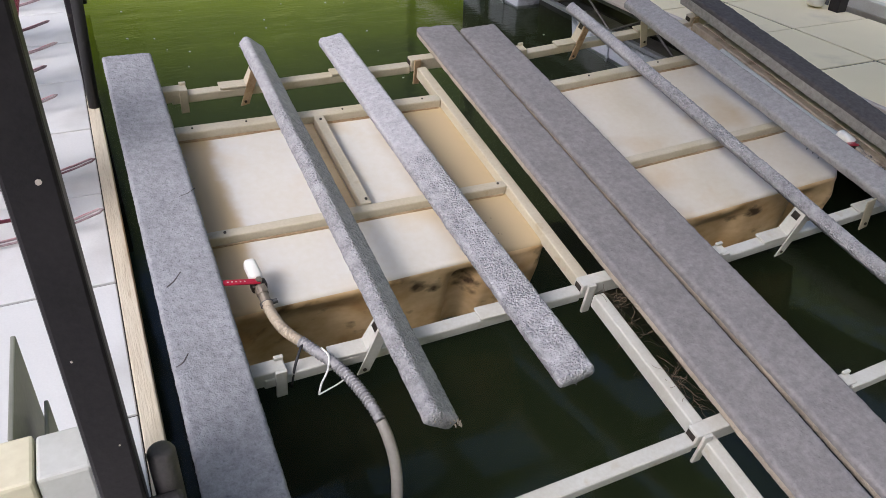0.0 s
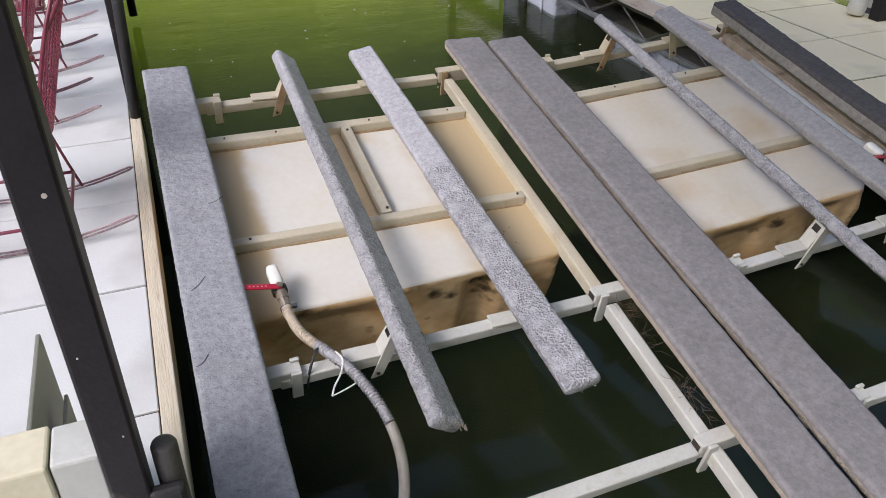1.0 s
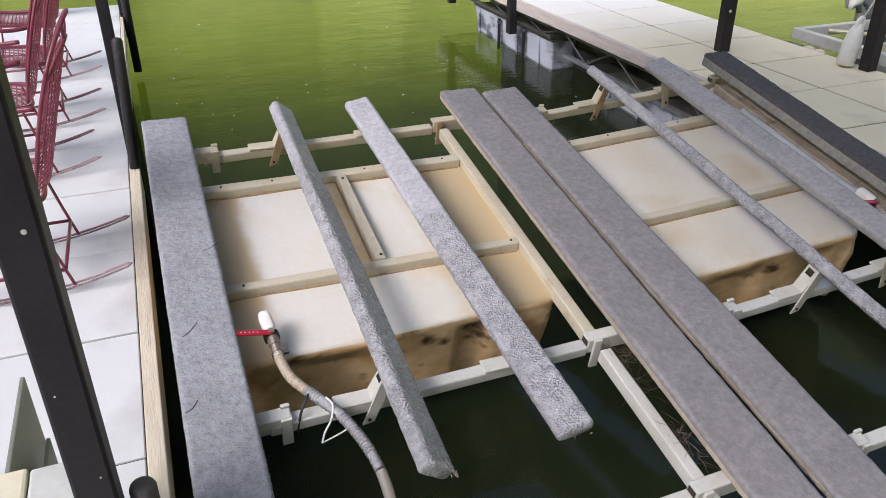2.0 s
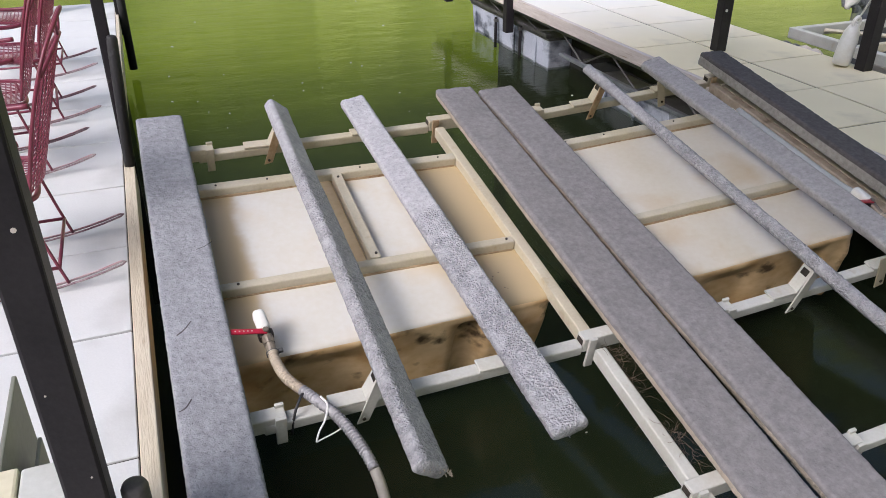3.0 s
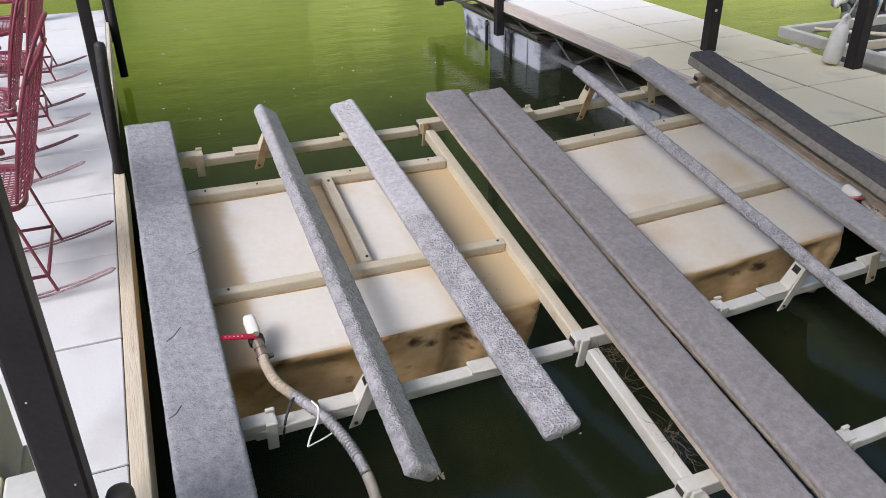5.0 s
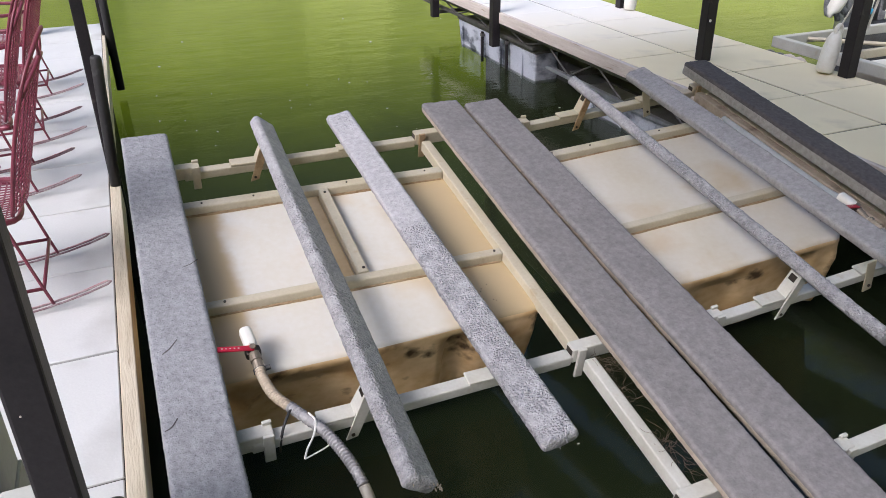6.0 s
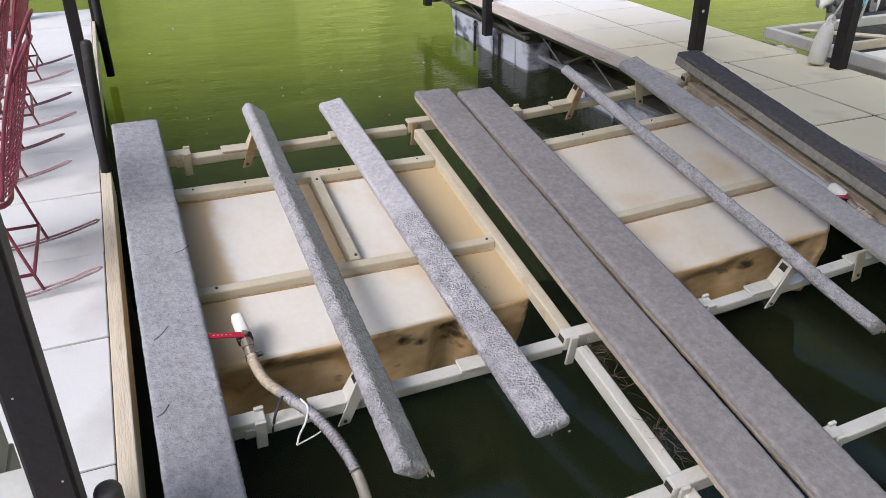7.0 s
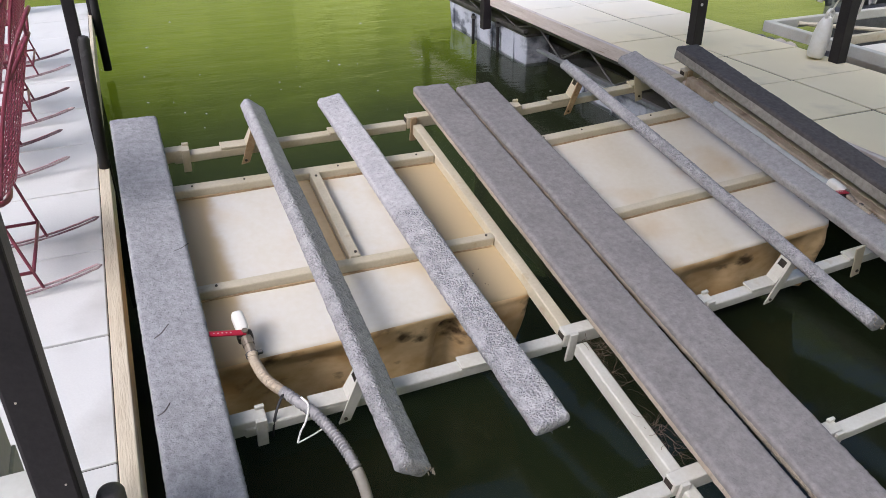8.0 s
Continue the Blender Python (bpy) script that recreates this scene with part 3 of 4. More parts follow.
def dock_truss():
    t = thing("dock_truss", "dark steel truss carrying the tan walkway", "truss")
    part("lower_chord", box(RX0 + 0.01, RX0 + 0.055, RY0, 4.62, 0.20, 0.232, 0.004), STEEL, t, "pale galvanised angle")
    part("lower_chord", box(RX0 + 0.02, RX0 + 0.065, 4.90, RY1, 0.30, 0.33, 0.004), GALV, t)
    part("upper_chord", box(RX0 + 0.02, RX0 + 0.07, RY0, RY1, 0.40, 0.448, 0.004), GALV, t)
    y = RY0 + 0.3
    k = 0
    while y < RY1 - 0.4:
        low = 0.22 if y < 4.6 else 0.32
        a, b = ((y, low), (y + 0.42, 0.42)) if k % 2 == 0 else ((y, 0.42), (y + 0.42, low))
        part("web_bar", tube([(RX0 + 0.045, a[0], a[1]), (RX0 + 0.045, b[0], b[1])], 0.0085, 6), GALV, t)
        y += 0.42
        k += 1
    for j in range(11):
        yy = RY0 + 0.5 + j * 1.05
        part("cross_bar", box(RX0 + 0.07, RX1 - 0.05, yy, yy + 0.04, 0.21, 0.25, 0.003), GALV, t)
    part("far_chord", box(RX1 - 0.07, RX1 - 0.02, RY0, RY1, 0.20, 0.245, 0.004), BLACK, t)


dock_truss()
# Solid block added so that water beside the walkway looks dark.
tagged(part("float_row", box(RX0 + 0.32, RX1 - 0.1, RY0, 6.60, -2.29, 0.195, 0.02), RUBBER), "black block added deep under the tan walkway to darken the water", "float", kind="structure")


def dock_float(y0, y1, first=False):
    t = thing("dock_float", "blue-grey moulded float under the tan walkway", "float", group="floats under the walkway")
    top = 0.285 if first else 0.20
    bm = box(3.425, 3.68 if first else 3.64, y0, y1, -0.04, top, 0.022, seg=3)
    for v in bm.verts:
        if v.co.z < 0:
            v.co.x += 0.015
            v.co.y = (y0 + y1) / 2 + (v.co.y - (y0 + y1) / 2) * 0.97
    part("body", bm, FLOAT, t)
    n = int((y1 - y0) / 0.42)
    for k in range(n):
        yy = y0 + 0.25 + k * (y1 - y0 - 0.4) / max(1, n - 1)
        part("rib", box(3.414, 3.43, yy, yy + 0.03, -0.03, top - 0.03, 0.006), FLOAT, t)
    part("lip", box(3.415, 3.69 if first else 3.645, y0 - 0.008, y1 + 0.008, top - 0.022, top + 0.002, 0.005), GALV, t)


dock_float(4.91, 6.78, True)
dock_float(2.3, 4.0)


def post(x, y, w, z0, z1, label, group="dock posts", d=None, hole=False):
    t = thing("dock_post", label, "post", pose(x, y, 0), group)
    d = d or w
    part("shaft", box(-w / 2, w / 2, -d / 2, d / 2, z0, z1, 0.006), BLACK, t)
    if hole:
        # White disc paints the light seen through a hole in the post.
        part("bolt", cylinder(0, 0, 0, 0.004, 0.011, 10, bm=None), WHITE_PVC, t).matrix_local = pose(-0.016, -d / 2 - 0.001, 0.855, 90, 0, 0)
    return t


def fender_tube(x, y, z0, z1, r, label):
    t = thing("fender_tube", label, "fender", pose(x, y, 0), "black post fenders")
    part("sleeve", cylinder(0, 0, z0, z1, r, 20, 0.018), RUBBER, t, smooth=True)
    return t


near_post = post(-0.352, -0.455, 0.066, DOCK_Z, ROOF_Z - 0.14, "scuffed black square steel post beside the walkway")
near_post.matrix_world = pose(-0.348, -0.468, 0)
for bx, bz, br in ((0.010, 1.582, 0.0042), (-0.014, 1.30, 0.0018), (0.016, 1.12, 0.0018)):
    part("paint_chip", cylinder(0, 0, 0, 0.0015, br, 7), FASCIA, near_post, "pale chip in the paint").matrix_local = pose(bx, -0.0335, bz, 90, 0, 0)
post(-0.302, 2.43, 0.054, -0.3, ROOF_Z - 0.14, "black steel post at the walkway edge behind a fender")
sleeve = fender_tube(-0.335, 2.365, 0.556, 1.206, 0.026, "black rubber fender sleeve with a flat top against the post")
sleeve.matrix_world = pose(-0.335, 2.365, 0, 0, 3.2, 0)
post(-0.298, 6.16, 0.060, 0.37, ROOF_Z - 0.14, "black steel post near the far end of the walkway")
fender_tube(-0.266, 6.10, 0.06, 1.10, 0.036, "black rubber fender hanging by the far walkway end")
post(3.925, 3.17, 0.085, DOCK_Z, ROOF_Z - 0.14, "black square steel post with a bright hole on the tan walkway", hole=True)
post(4.530, 2.37, 0.085, DOCK_Z, ROOF_Z - 0.14, "black square steel post on the outer edge of the tan walkway")
post(4.545, 5.22, 0.085, DOCK_Z, ROOF_Z - 0.14, "black square steel post far out on the tan walkway")
post(3.30, 5.55, 0.085, 0.22, ROOF_Z - 0.14, "black steel post bolted to the fascia board")
post(3.30, 7.2, 0.085, 0.22, ROOF_Z - 0.14, "black steel post at the far end of the fascia board")
for py, pz in ((5.46, 0.30), (6.05, 0.26)):
    pile = post(3.395, py, 0.028, -0.06, pz, "slim black pile running down into the water", "slim piles at the float")
    part("collar", box(-0.020, 0.020, -0.020, 0.020, pz - 0.05, pz - 0.02, 0.003), GALV, pile)

# foreground fender on the near post
ft = thing("post_bumper", "grey-black rubber bumper clamped to the near post", "bumper", pose(-0.279, -0.458, 0))
part("sleeve", cylinder(0, 0, 0.45, 1.046, 0.024, 22, 0.010), CAP, ft, smooth=True)
part("clamp", box(-0.042, 0.022, -0.052, -0.022, 0.62, 0.97, 0.010), RUBBER, ft)


# ---- boat lifts ----
def beam(parent, name, x0, x1, y0, y1, z0, z1, mat=BEIGE, label=""):
    return part(name, box(x0, x1, y0, y1, z0, z1, 0.006), mat, parent, label)


def float_tank(parent, x0, x1, y0, y1, top, depth, skin, skew=0.0, chamfer=0.0):
    bm = bmesh.new()
    bmesh.ops.create_cube(bm, size=1)
    for v in bm.verts:
        v.co = Vector(((x0 + x1) / 2 + v.co.x * (x1 - x0), (y0 + y1) / 2 + v.co.y * (y1 - y0), top - depth / 2 + v.co.z * depth))
    bmesh.ops.bevel(bm, geom=bm.edges[:], offset=0.022, segments=3, affect="EDGES", profile=0.5)
    bmesh.ops.subdivide_edges(bm, edges=[e for e in bm.edges if e.calc_length() > 0.2], cuts=40, use_grid_fill=True)
    bm.normal_update()
    for f in bm.faces:
        f.material_index = 1 if abs(f.normal.z) < 0.5 else 0
    cx, cy = (x0 + x1) / 2, (y0 + y1) / 2
    for v in bm.verts:
        down = (top - v.co.z) / depth
        v.co.x = cx + (v.co.x - cx) * (1 - 0.10 * down)
        v.co.y = cy + (v.co.y - cy) * (1 - 0.05 * down)
        if v.co.y < y0 + 0.09 and down > 0.10:
            u = (v.co.x - x0) / (x1 - x0)
            for c0, wd, amt in ((0.30, 0.17, 0.026), (0.74, 0.055, 0.060), (0.93, 0.08, -0.02)):
                rise = max(0.0, min(1.0, 1.6 * (1 - abs(u - c0) / wd)))
                v.co.y += amt * rise * rise * (3 - 2 * rise) * min(1.0, (down - 0.10) * 6)
        if chamfer and v.co.y < y0 + 0.12:
            v.co.y += chamfer * max(0.0, ((v.co.x - x0) / (x1 - x0) - 0.90) / 0.10)
        v.co.y += skew * (v.co.x - x0) / (x1 - x0) * max(0.0, 1 - (v.co.y - y0) / (y1 - y0))
        q = v.co * 3.3
        v.co += Vector((noise.noise(q) * 0.006, noise.noise(q + Vector((4, 4, 4))) * 0.012 * (1 if down > 0.04 else 0), noise.noise(q + Vector((9, 1, 2))) * 0.006))
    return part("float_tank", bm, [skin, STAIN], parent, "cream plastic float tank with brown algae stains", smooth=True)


def bolt(parent, x, y, z, r=0.008):
    return part("bolt", cylinder(x, y, z - 0.002, z + 0.004, r * 0.75, 8), BOLT, parent)


def bunk_bracket(parent, x, y, flip=1, hung=False):
    """A folded plate that rises from a foot on the beam to a leaning bunk, with a flange bolted to the beam's face;
    flip below 0: the foot alone, under a bunk that lies flat."""
    paint = BEIGE if y > 1 else BEIGE_PALE
    f = part("foot_plate", box(x - 0.135 if flip > 0 else x - 0.025, x + 0.005 if flip > 0 else x + 0.10, y - 0.003, y + 0.054, -0.001, 0.009, 0.003), paint, parent)
    if flip < 0:
        if hung:
            tab = part("flange", box(-0.022, 0.022, -0.012, -0.006, -0.095, 0.075, 0.002), BEIGE, parent)
            tab.matrix_local = pose(x + 0.012, y, 0, 0, -14, 0)
            bolt(parent, 0, 0, 0, 0.009).matrix_local = pose(x + 0.030, y - 0.013, -0.062, 90, 0, 0)
        return f
    p = part("bunk_plate", box(-0.004, 0.004, -0.027, 0.027, 0.0, 0.112, 0.002), paint, parent)
    p.matrix_local = pose(x - 0.018, y + 0.026, 0.004, 0, 24, 0)
    part("slot", box(-0.0052, 0.0052, -0.016, 0.016, 0.070, 0.098, 0), BOLT, p)
    bm = bmesh.new()
    lo, hi = -0.088, 0.112
    quad = [(x - 0.050, lo), (x - 0.012, lo + 0.008), (x + 0.052, hi), (x + 0.012, hi)]
    front = [bm.verts.new((u, y - 0.012, w)) for u, w in quad]
    back = [bm.verts.new((u, y - 0.006, w)) for u, w in quad]
    bm.faces.new(front)
    bm.faces.new(back[::-1])
    for k in range(4):
        bm.faces.new((front[k], front[(k + 1) % 4], back[(k + 1) % 4], back[k]))
    part("flange", bm, RUST if y > 1 else BEIGE_PALE, parent)
    bolt(parent, 0, 0, 0, 0.0085).matrix_local = pose(x - 0.028, y - 0.012, -0.066, 90, 0, 0)
    return p


def valve(parent, x, y, z, turn, hose):
    v = part("drain_valve", box(-0.021, 0.021, -0.030, 0.058, -0.018, 0.030, 0.015, seg=3), WHITE_PVC, parent, "white plastic ball valve with a red lever", smooth=True)
    v.matrix_local = pose(x, y, z, 7, 0, turn)
    part("lever", box(-0.152, 0.006, -0.011, 0.011, 0.0, 0.007, 0.003), RED, v, "red lever with embossed bars").matrix_local = pose(-0.004, -0.042, 0.018, 0, 17, -2)
    for k in range(5):
        part("mark", box(-0.105 + k * 0.014, -0.100 + k * 0.014, -0.002, 0.002, 0.0065, 0.0075, 0), ROPE, v).matrix_local = pose(-0.004, -0.042, 0.018, 0, 17, -2)
    part("valve_body", box(-0.026, 0.026, -0.058, -0.022, -0.022, 0.012, 0.008), BOLT, v, "dark valve body")
    part("nut", cylinder(0, -0.040, 0.012, 0.030, 0.011, 6), PVC_GREY, v)
    bm = tube([(0, -0.050, 0), (0, -0.080, -0.004)], 0.020, 14)
    bm = tube([(0, -0.075, -0.004), (0, -0.125, -0.014)], 0.0175, 14, bm)
    part("fitting", bm, PVC_GREY, v)
    part("hose_clamp", tube([(0, -0.108, -0.011), (0, -0.121, -0.014)], 0.0215, 14), GALV, v)
    part("clamp_screw", box(0.014, 0.036, -0.121, -0.107, -0.016, -0.004, 0.002), GALV, v)
    pts = spline(hose, 22)
    n = len(pts)
    s1, s2 = int(n * 0.26), int(n * 0.60)
    for name, a, b, mat, amp in (("hose", 0, s1 + 1, HOSE_TAN, 0.0022), ("hose", s1, s2 + 1, HOSE_GREY, 0.0036), ("hose", s2, n, HOSE_PALE, 0.0005)):
        seg = pts[a:b]
        fine, rad, run = [], [], 0.0
        for i in range(len(seg) - 1):
            k = max(1, int((seg[i + 1] - seg[i]).length / 0.0024))
            for q in range(k):
                fine.append(seg[i].lerp(seg[i + 1], q / k))
                rad.append(0.0170 - amp * 0.35 + amp * math.sin(run / 0.0115 * 2 * math.pi))
                run += (seg[i + 1] - seg[i]).length / k
        part(name, tube(fine, rad, 14), mat, parent, "grey corrugated drain hose" if amp > 0.001 else "tan ribbed drain hose", smooth=True)


def lift(m, p, label):
    """One tilted float lift in its own frame: p names the plan."""
    t = thing("boat_lift", label, "boat lift", m, "boat lifts in the slips")
    dx = p["x"]
    # wide carpeted walk boards and the two leaning bunks
    for i, (x0, x1, y0, y1, top, th, lean, mat, seed, lab) in enumerate(p["boards"]):
        dark = mat in (CARPET_DARK, CARPET_CHARCOAL)
        skew = {2.0: 0.012, 3.0: 0.079, 6.0: 0.024, 7.0: 0.050, 8.0: -0.010}.get(seed, 0.0)
        board = part("bunk_board", carpet_board(x0, x1, y0, y1, top, th, seed, lean, edged=dark, rough=1.5 if mat in (CARPET_LOOP, CARPET_SOFT) else 0.7, skew=skew), [mat, CARPET_SIDE if mat is CARPET_CHARCOAL else CARPET_EDGE], t, lab, smooth=True)
        if i in (1, 3) or seed == 5.0:
            tagged(part("frayed_threads", fringe(x0 + 0.01 - skew / 2, x1 - 0.01 - skew / 2, y1 - 0.006, top - 0.012, int(seed), 1, lean), CARPET, board), kind="stuff")
        if y0 > -1:
            tagged(part("frayed_threads", fringe(x0 + 0.01 + skew / 2, x1 - 0.01 + skew / 2, y0 + 0.006, top - 0.010, int(seed) + 20, -1, lean), CARPET_EDGE if seed in (2.0, 6.0) else CARPET, board), kind="stuff")
    # float tank with its rails
    tx0, tx1 = p["tank"]
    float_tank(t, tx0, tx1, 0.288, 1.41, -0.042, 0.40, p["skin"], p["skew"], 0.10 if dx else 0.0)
    rail_1, rail_2 = p["rails"]
    beam(t, "tank_rail", tx0 - 0.02, p["rail_x"], rail_1, rail_1 + 0.052, -0.058, 0.0)
    beam(t, "tank_rail", tx0 - 0.02, p["rail_x"], rail_2, rail_2 + 0.041, -0.058, 0.0)
    if dx:
        for ry, rw in ((rail_1, 0.052), (rail_2, 0.041)):
            # Dark plate paints the shaded hollow of the rail end.
            part("rail_mouth", box(p["rail_x"] - 0.001, p["rail_x"] + 0.0015, ry + 0.008, ry + rw - 0.008, -0.050, -0.008, 0), BOLT, t, "dark plate for the shaded hollow of the rail end")
        run = spline([(p["rail_x"] + 0.024, rail_1 + 0.03, -0.014), (p["rail_x"] + 0.022, 0.95, -0.012), (p["rail_x"] + 0.010, 0.62, -0.004), (p["valve"][0] + 0.008, p["valve"][1] + 0.05, 0.030)], 10)
        part("drain_pipe", tube(run, 0.019, 14), PIPE, t, "pale blue-grey plastic drain pipe", smooth=True)
    for y in p["rails"]:
        part("grime_line", box(tx0 + 0.03, p["rail_x"] - 0.01, y - 0.007, y - 0.001, -0.046, -0.034, 0.002), RUST, t, "brown grime line along the rail")
    if p["short"]:
        beam(t, "tank_rail", p["short"] - 0.022, p["short"] + 0.022, rail_2 + 0.043, rail_1 - 0.002, -0.05, 0.004)
        bolt(t, p["short"], rail_1 - 0.035, 0.004)
        bolt(t, p["short"] + 0.006, rail_2 + 0.066, 0.004)
        beam(t, "tank_strip", p["short"] - 0.085, p["short"] - 0.026, rail_2 + 0.043, rail_1 - 0.002, -0.052, -0.030, TAN_STRIP, "golden tan strip beside the short rail")
    for bx in (0.08, 0.30, 0.72, 1.10):
        bolt(t, dx + bx, rail_1 + 0.026, 0.0, 0.006)
    bolt(t, dx + 0.07, rail_2 + 0.022, 0.0, 0.007)
    bolt(t, p["rail_x"] - 0.03, rail_2 + 0.022, 0.0, 0.007)
    for k in range(9):
        bolt(t, dx + 1.03 + random.uniform(-0.06, 0.06), 0.46 + random.uniform(-0.05, 0.05), -0.043, 0.0035)
    # longitudinal beam
    sx = p["side"]
    mid, far = p["mid"], p["far"]
    beam(t, "side_beam", sx, sx + 0.047, mid + 0.054, far - 0.003, -0.055, 0.0, GRIMY if dx else BEIGE)
    beam(t, "side_beam", sx + 0.010, sx + 0.054, -1.25, mid - 0.004, -0.055, 0.0, BEIGE_PALE)
    if dx:
        beam(t, "side_beam", sx + 0.075, sx + 0.12, -1.25, 1.62, -0.075, -0.015, GRIMY, "grimy brown beam")
    # cross beams
    askew = p["askew"]
    for y in (p["near"], mid, far):
        made = []
        bx0, bx1 = p["cross"]
        mat = BEIGE_PALE if y < 1 else BEIGE
        sx1 = p["sock"][1]
        made.append(beam(t, "cross_beam", bx0, sx1 - 0.01, y, y + 0.048, -0.044, -0.002, mat))
        stub = box(sx1 - 0.008, bx1, y + 0.003, y + 0.052, -0.036, 0.026, 0.005)
        made.append(part("beam_stub", stub, mat, t))
        # Thin dark plate stands for the unlit inside of the stub.
        made.append(part("stub_mouth", box(sx1 - 0.0105, sx1 - 0.0085, y + 0.011, y + 0.044, -0.026, 0.017, 0), BOLT, t))
        sx0 = p["sock"][0]
        made.append(part("beam_stub", box(sx0 - 0.22, sx0 + 0.018, y + 0.003, y + 0.052, -0.036, 0.024, 0.005), mat, t))
        made.append(part("strap", box(sx0 - 0.018, sx0 + 0.016, y - 0.010, y + 0.001, -0.085, 0.027, 0.002), mat, t))
        made.append(part("stop_block", box(sx0 - 0.010, sx0 + 0.019, y + 0.040, y + 0.053, 0.023, 0.036, 0.003), mat, t))
        made.append(part("strap", box(sx1 + 0.008, sx1 + 0.040, y - 0.010, y + 0.001, -0.100, 0.029, 0.002), RUST if y > 0.5 else BEIGE_PALE, t))
        pivot = pose(p["pivot"], y, 0)
        for ob in made:
            ob.matrix_local = pivot @ pose(0, 0, 0, 0, 0, askew) @ pivot.inverted()
    for y in (mid, far):
        for bx, flip in zip(p["brk"], (1, -1)):
            bunk_bracket(t, bx, y + (bx - p["pivot"]) * math.tan(radians(askew)), flip, dx > 0)
    valve(t, *p["valve"])
    return t


A1 = Matrix(((0.9998, 0.001, 0.018, -0.030), (0.002, 0.9846, -0.1747, 0.302), (-0.018, 0.1747, 0.9844, 0.472), (0, 0, 0, 1)))
q = A1.to_quaternion()
LIFT_1 = Matrix.LocRotScale(A1.translation, q, None)
lift(LIFT_1, dict(
    x=0.0,
    boards=[
        (-0.200, 0.0, -1.30, 1.81, 0.100, 0.050, 0, CARPET, 1.0, "wide grey carpeted walk board"),
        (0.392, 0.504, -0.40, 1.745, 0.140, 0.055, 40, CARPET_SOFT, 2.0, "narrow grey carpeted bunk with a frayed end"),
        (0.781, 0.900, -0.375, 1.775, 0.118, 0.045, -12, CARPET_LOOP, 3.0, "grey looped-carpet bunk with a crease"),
        (1.258, 1.456, -1.45, 1.812, 0.100, 0.050, 0, CARPET_DARK, 4.0, "wide dark grey carpeted walk board with tan edges"),
    ],
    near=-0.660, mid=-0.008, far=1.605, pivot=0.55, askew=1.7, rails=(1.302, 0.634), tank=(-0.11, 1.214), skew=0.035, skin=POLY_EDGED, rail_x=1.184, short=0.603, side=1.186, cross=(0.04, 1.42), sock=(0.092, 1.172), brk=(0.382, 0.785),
    valve=(0.110, 0.380, 0.035, 6, [(0.122, 0.263, 0.018), (0.123, 0.228, 0.016), (0.142, 0.129, 0.026), (0.201, 0.023, 0.032), (0.251, -0.063, 0.032), (0.292, -0.169, 0.02), (0.315, -0.268, 0.0), (0.323, -0.345, -0.04), (0.317, -0.408, -0.09), (0.30, -0.46, -0.16), (0.27, -0.52, -0.3)]),
), "tilted cream float lift with grey carpeted bunks in the slip")

def crease(pts, r=0.0035):
    return tube(spline(pts, 6), r, 6)


# Added dark cords stand in for the dark of slits in the carpet.
for pts in ([(-0.165, 0.34, 0.1005), (-0.14, 0.36, 0.1015), (-0.115, 0.395, 0.1005)], [(-0.055, 0.77, 0.1005), (-0.02, 0.785, 0.101), (0.004, 0.81, 0.097)], [(-0.19, 0.02, 0.100), (-0.17, 0.03, 0.102), (-0.15, 0.06, 0.1005)]):
    c = tagged(part("carpet_scrap", crease([(x, y, z - 0.0005) for x, y, z in pts], 0.0020), CARPET_CHARCOAL), "dark cord drawn as a slit in the walk board carpet", "carpet scrap")
    c.matrix_world = LIFT_1

# the second lift sits a little higher on its outer side
A2 = Matrix(((0.999, -0.008, -0.042, -0.029), (0.001, 0.984, -0.177, 0.313), (0.043, 0.177, 0.983, 0.352), (0, 0, 0, 1)))
LIFT_2 = Matrix.LocRotScale(A2.translation, A2.to_quaternion(), None)
lift(LIFT_2, dict(
    x=1.72,
    boards=[
        (1.520, 1.716, -1.45, 1.80, 0.100, 0.050, 0, CARPET_DARK, 5.0, "wide dark grey carpeted walk board beside its twin"),
        (2.150, 2.252, -0.375, 1.77, 0.140, 0.052, 42, CARPET_SOFT, 6.0, "narrow grey carpeted bunk with a split end"),
        (2.540, 2.663, -0.40, 1.80, 0.118, 0.045, -12, CARPET_WORN, 7.0, "grey carpeted bunk with pale worn edge"),
        (2.905, 3.062, -1.45, 1.79, 0.112, 0.075, 5, CARPET_CHARCOAL, 8.0, "wide charcoal carpeted walk board by the dock"),
    ],
    near=-0.640, mid=0.016, far=1.630, pivot=2.1, askew=0.9, rails=(1.300, 0.646), tank=(1.74, 2.80), skew=0.0, skin=POLY_OLD, rail_x=2.838, short=None, side=2.893, cross=(1.80, 3.05), sock=(1.808, 2.90), brk=(2.146, 2.55),
    valve=(2.806, 0.395, 0.042, 8, [(2.806, 0.285, 0.030), (2.82, 0.24, 0.02), (2.85, 0.12, -0.01), (2.93, -0.1, -0.05), (2.96, -0.4, -0.1), (2.96, -0.8, -0.25)]),
), "tilted cream float lift with carpeted bunks beside the tan walkway")


# ---- rocking chairs ----
def tube_part(name, pts, r, parent, mat=MAROON, steps=6, smooth=True, label=""):
    return part(name, tube(spline(pts, steps) if steps else pts, r, 8), mat, parent, label, smooth=smooth)


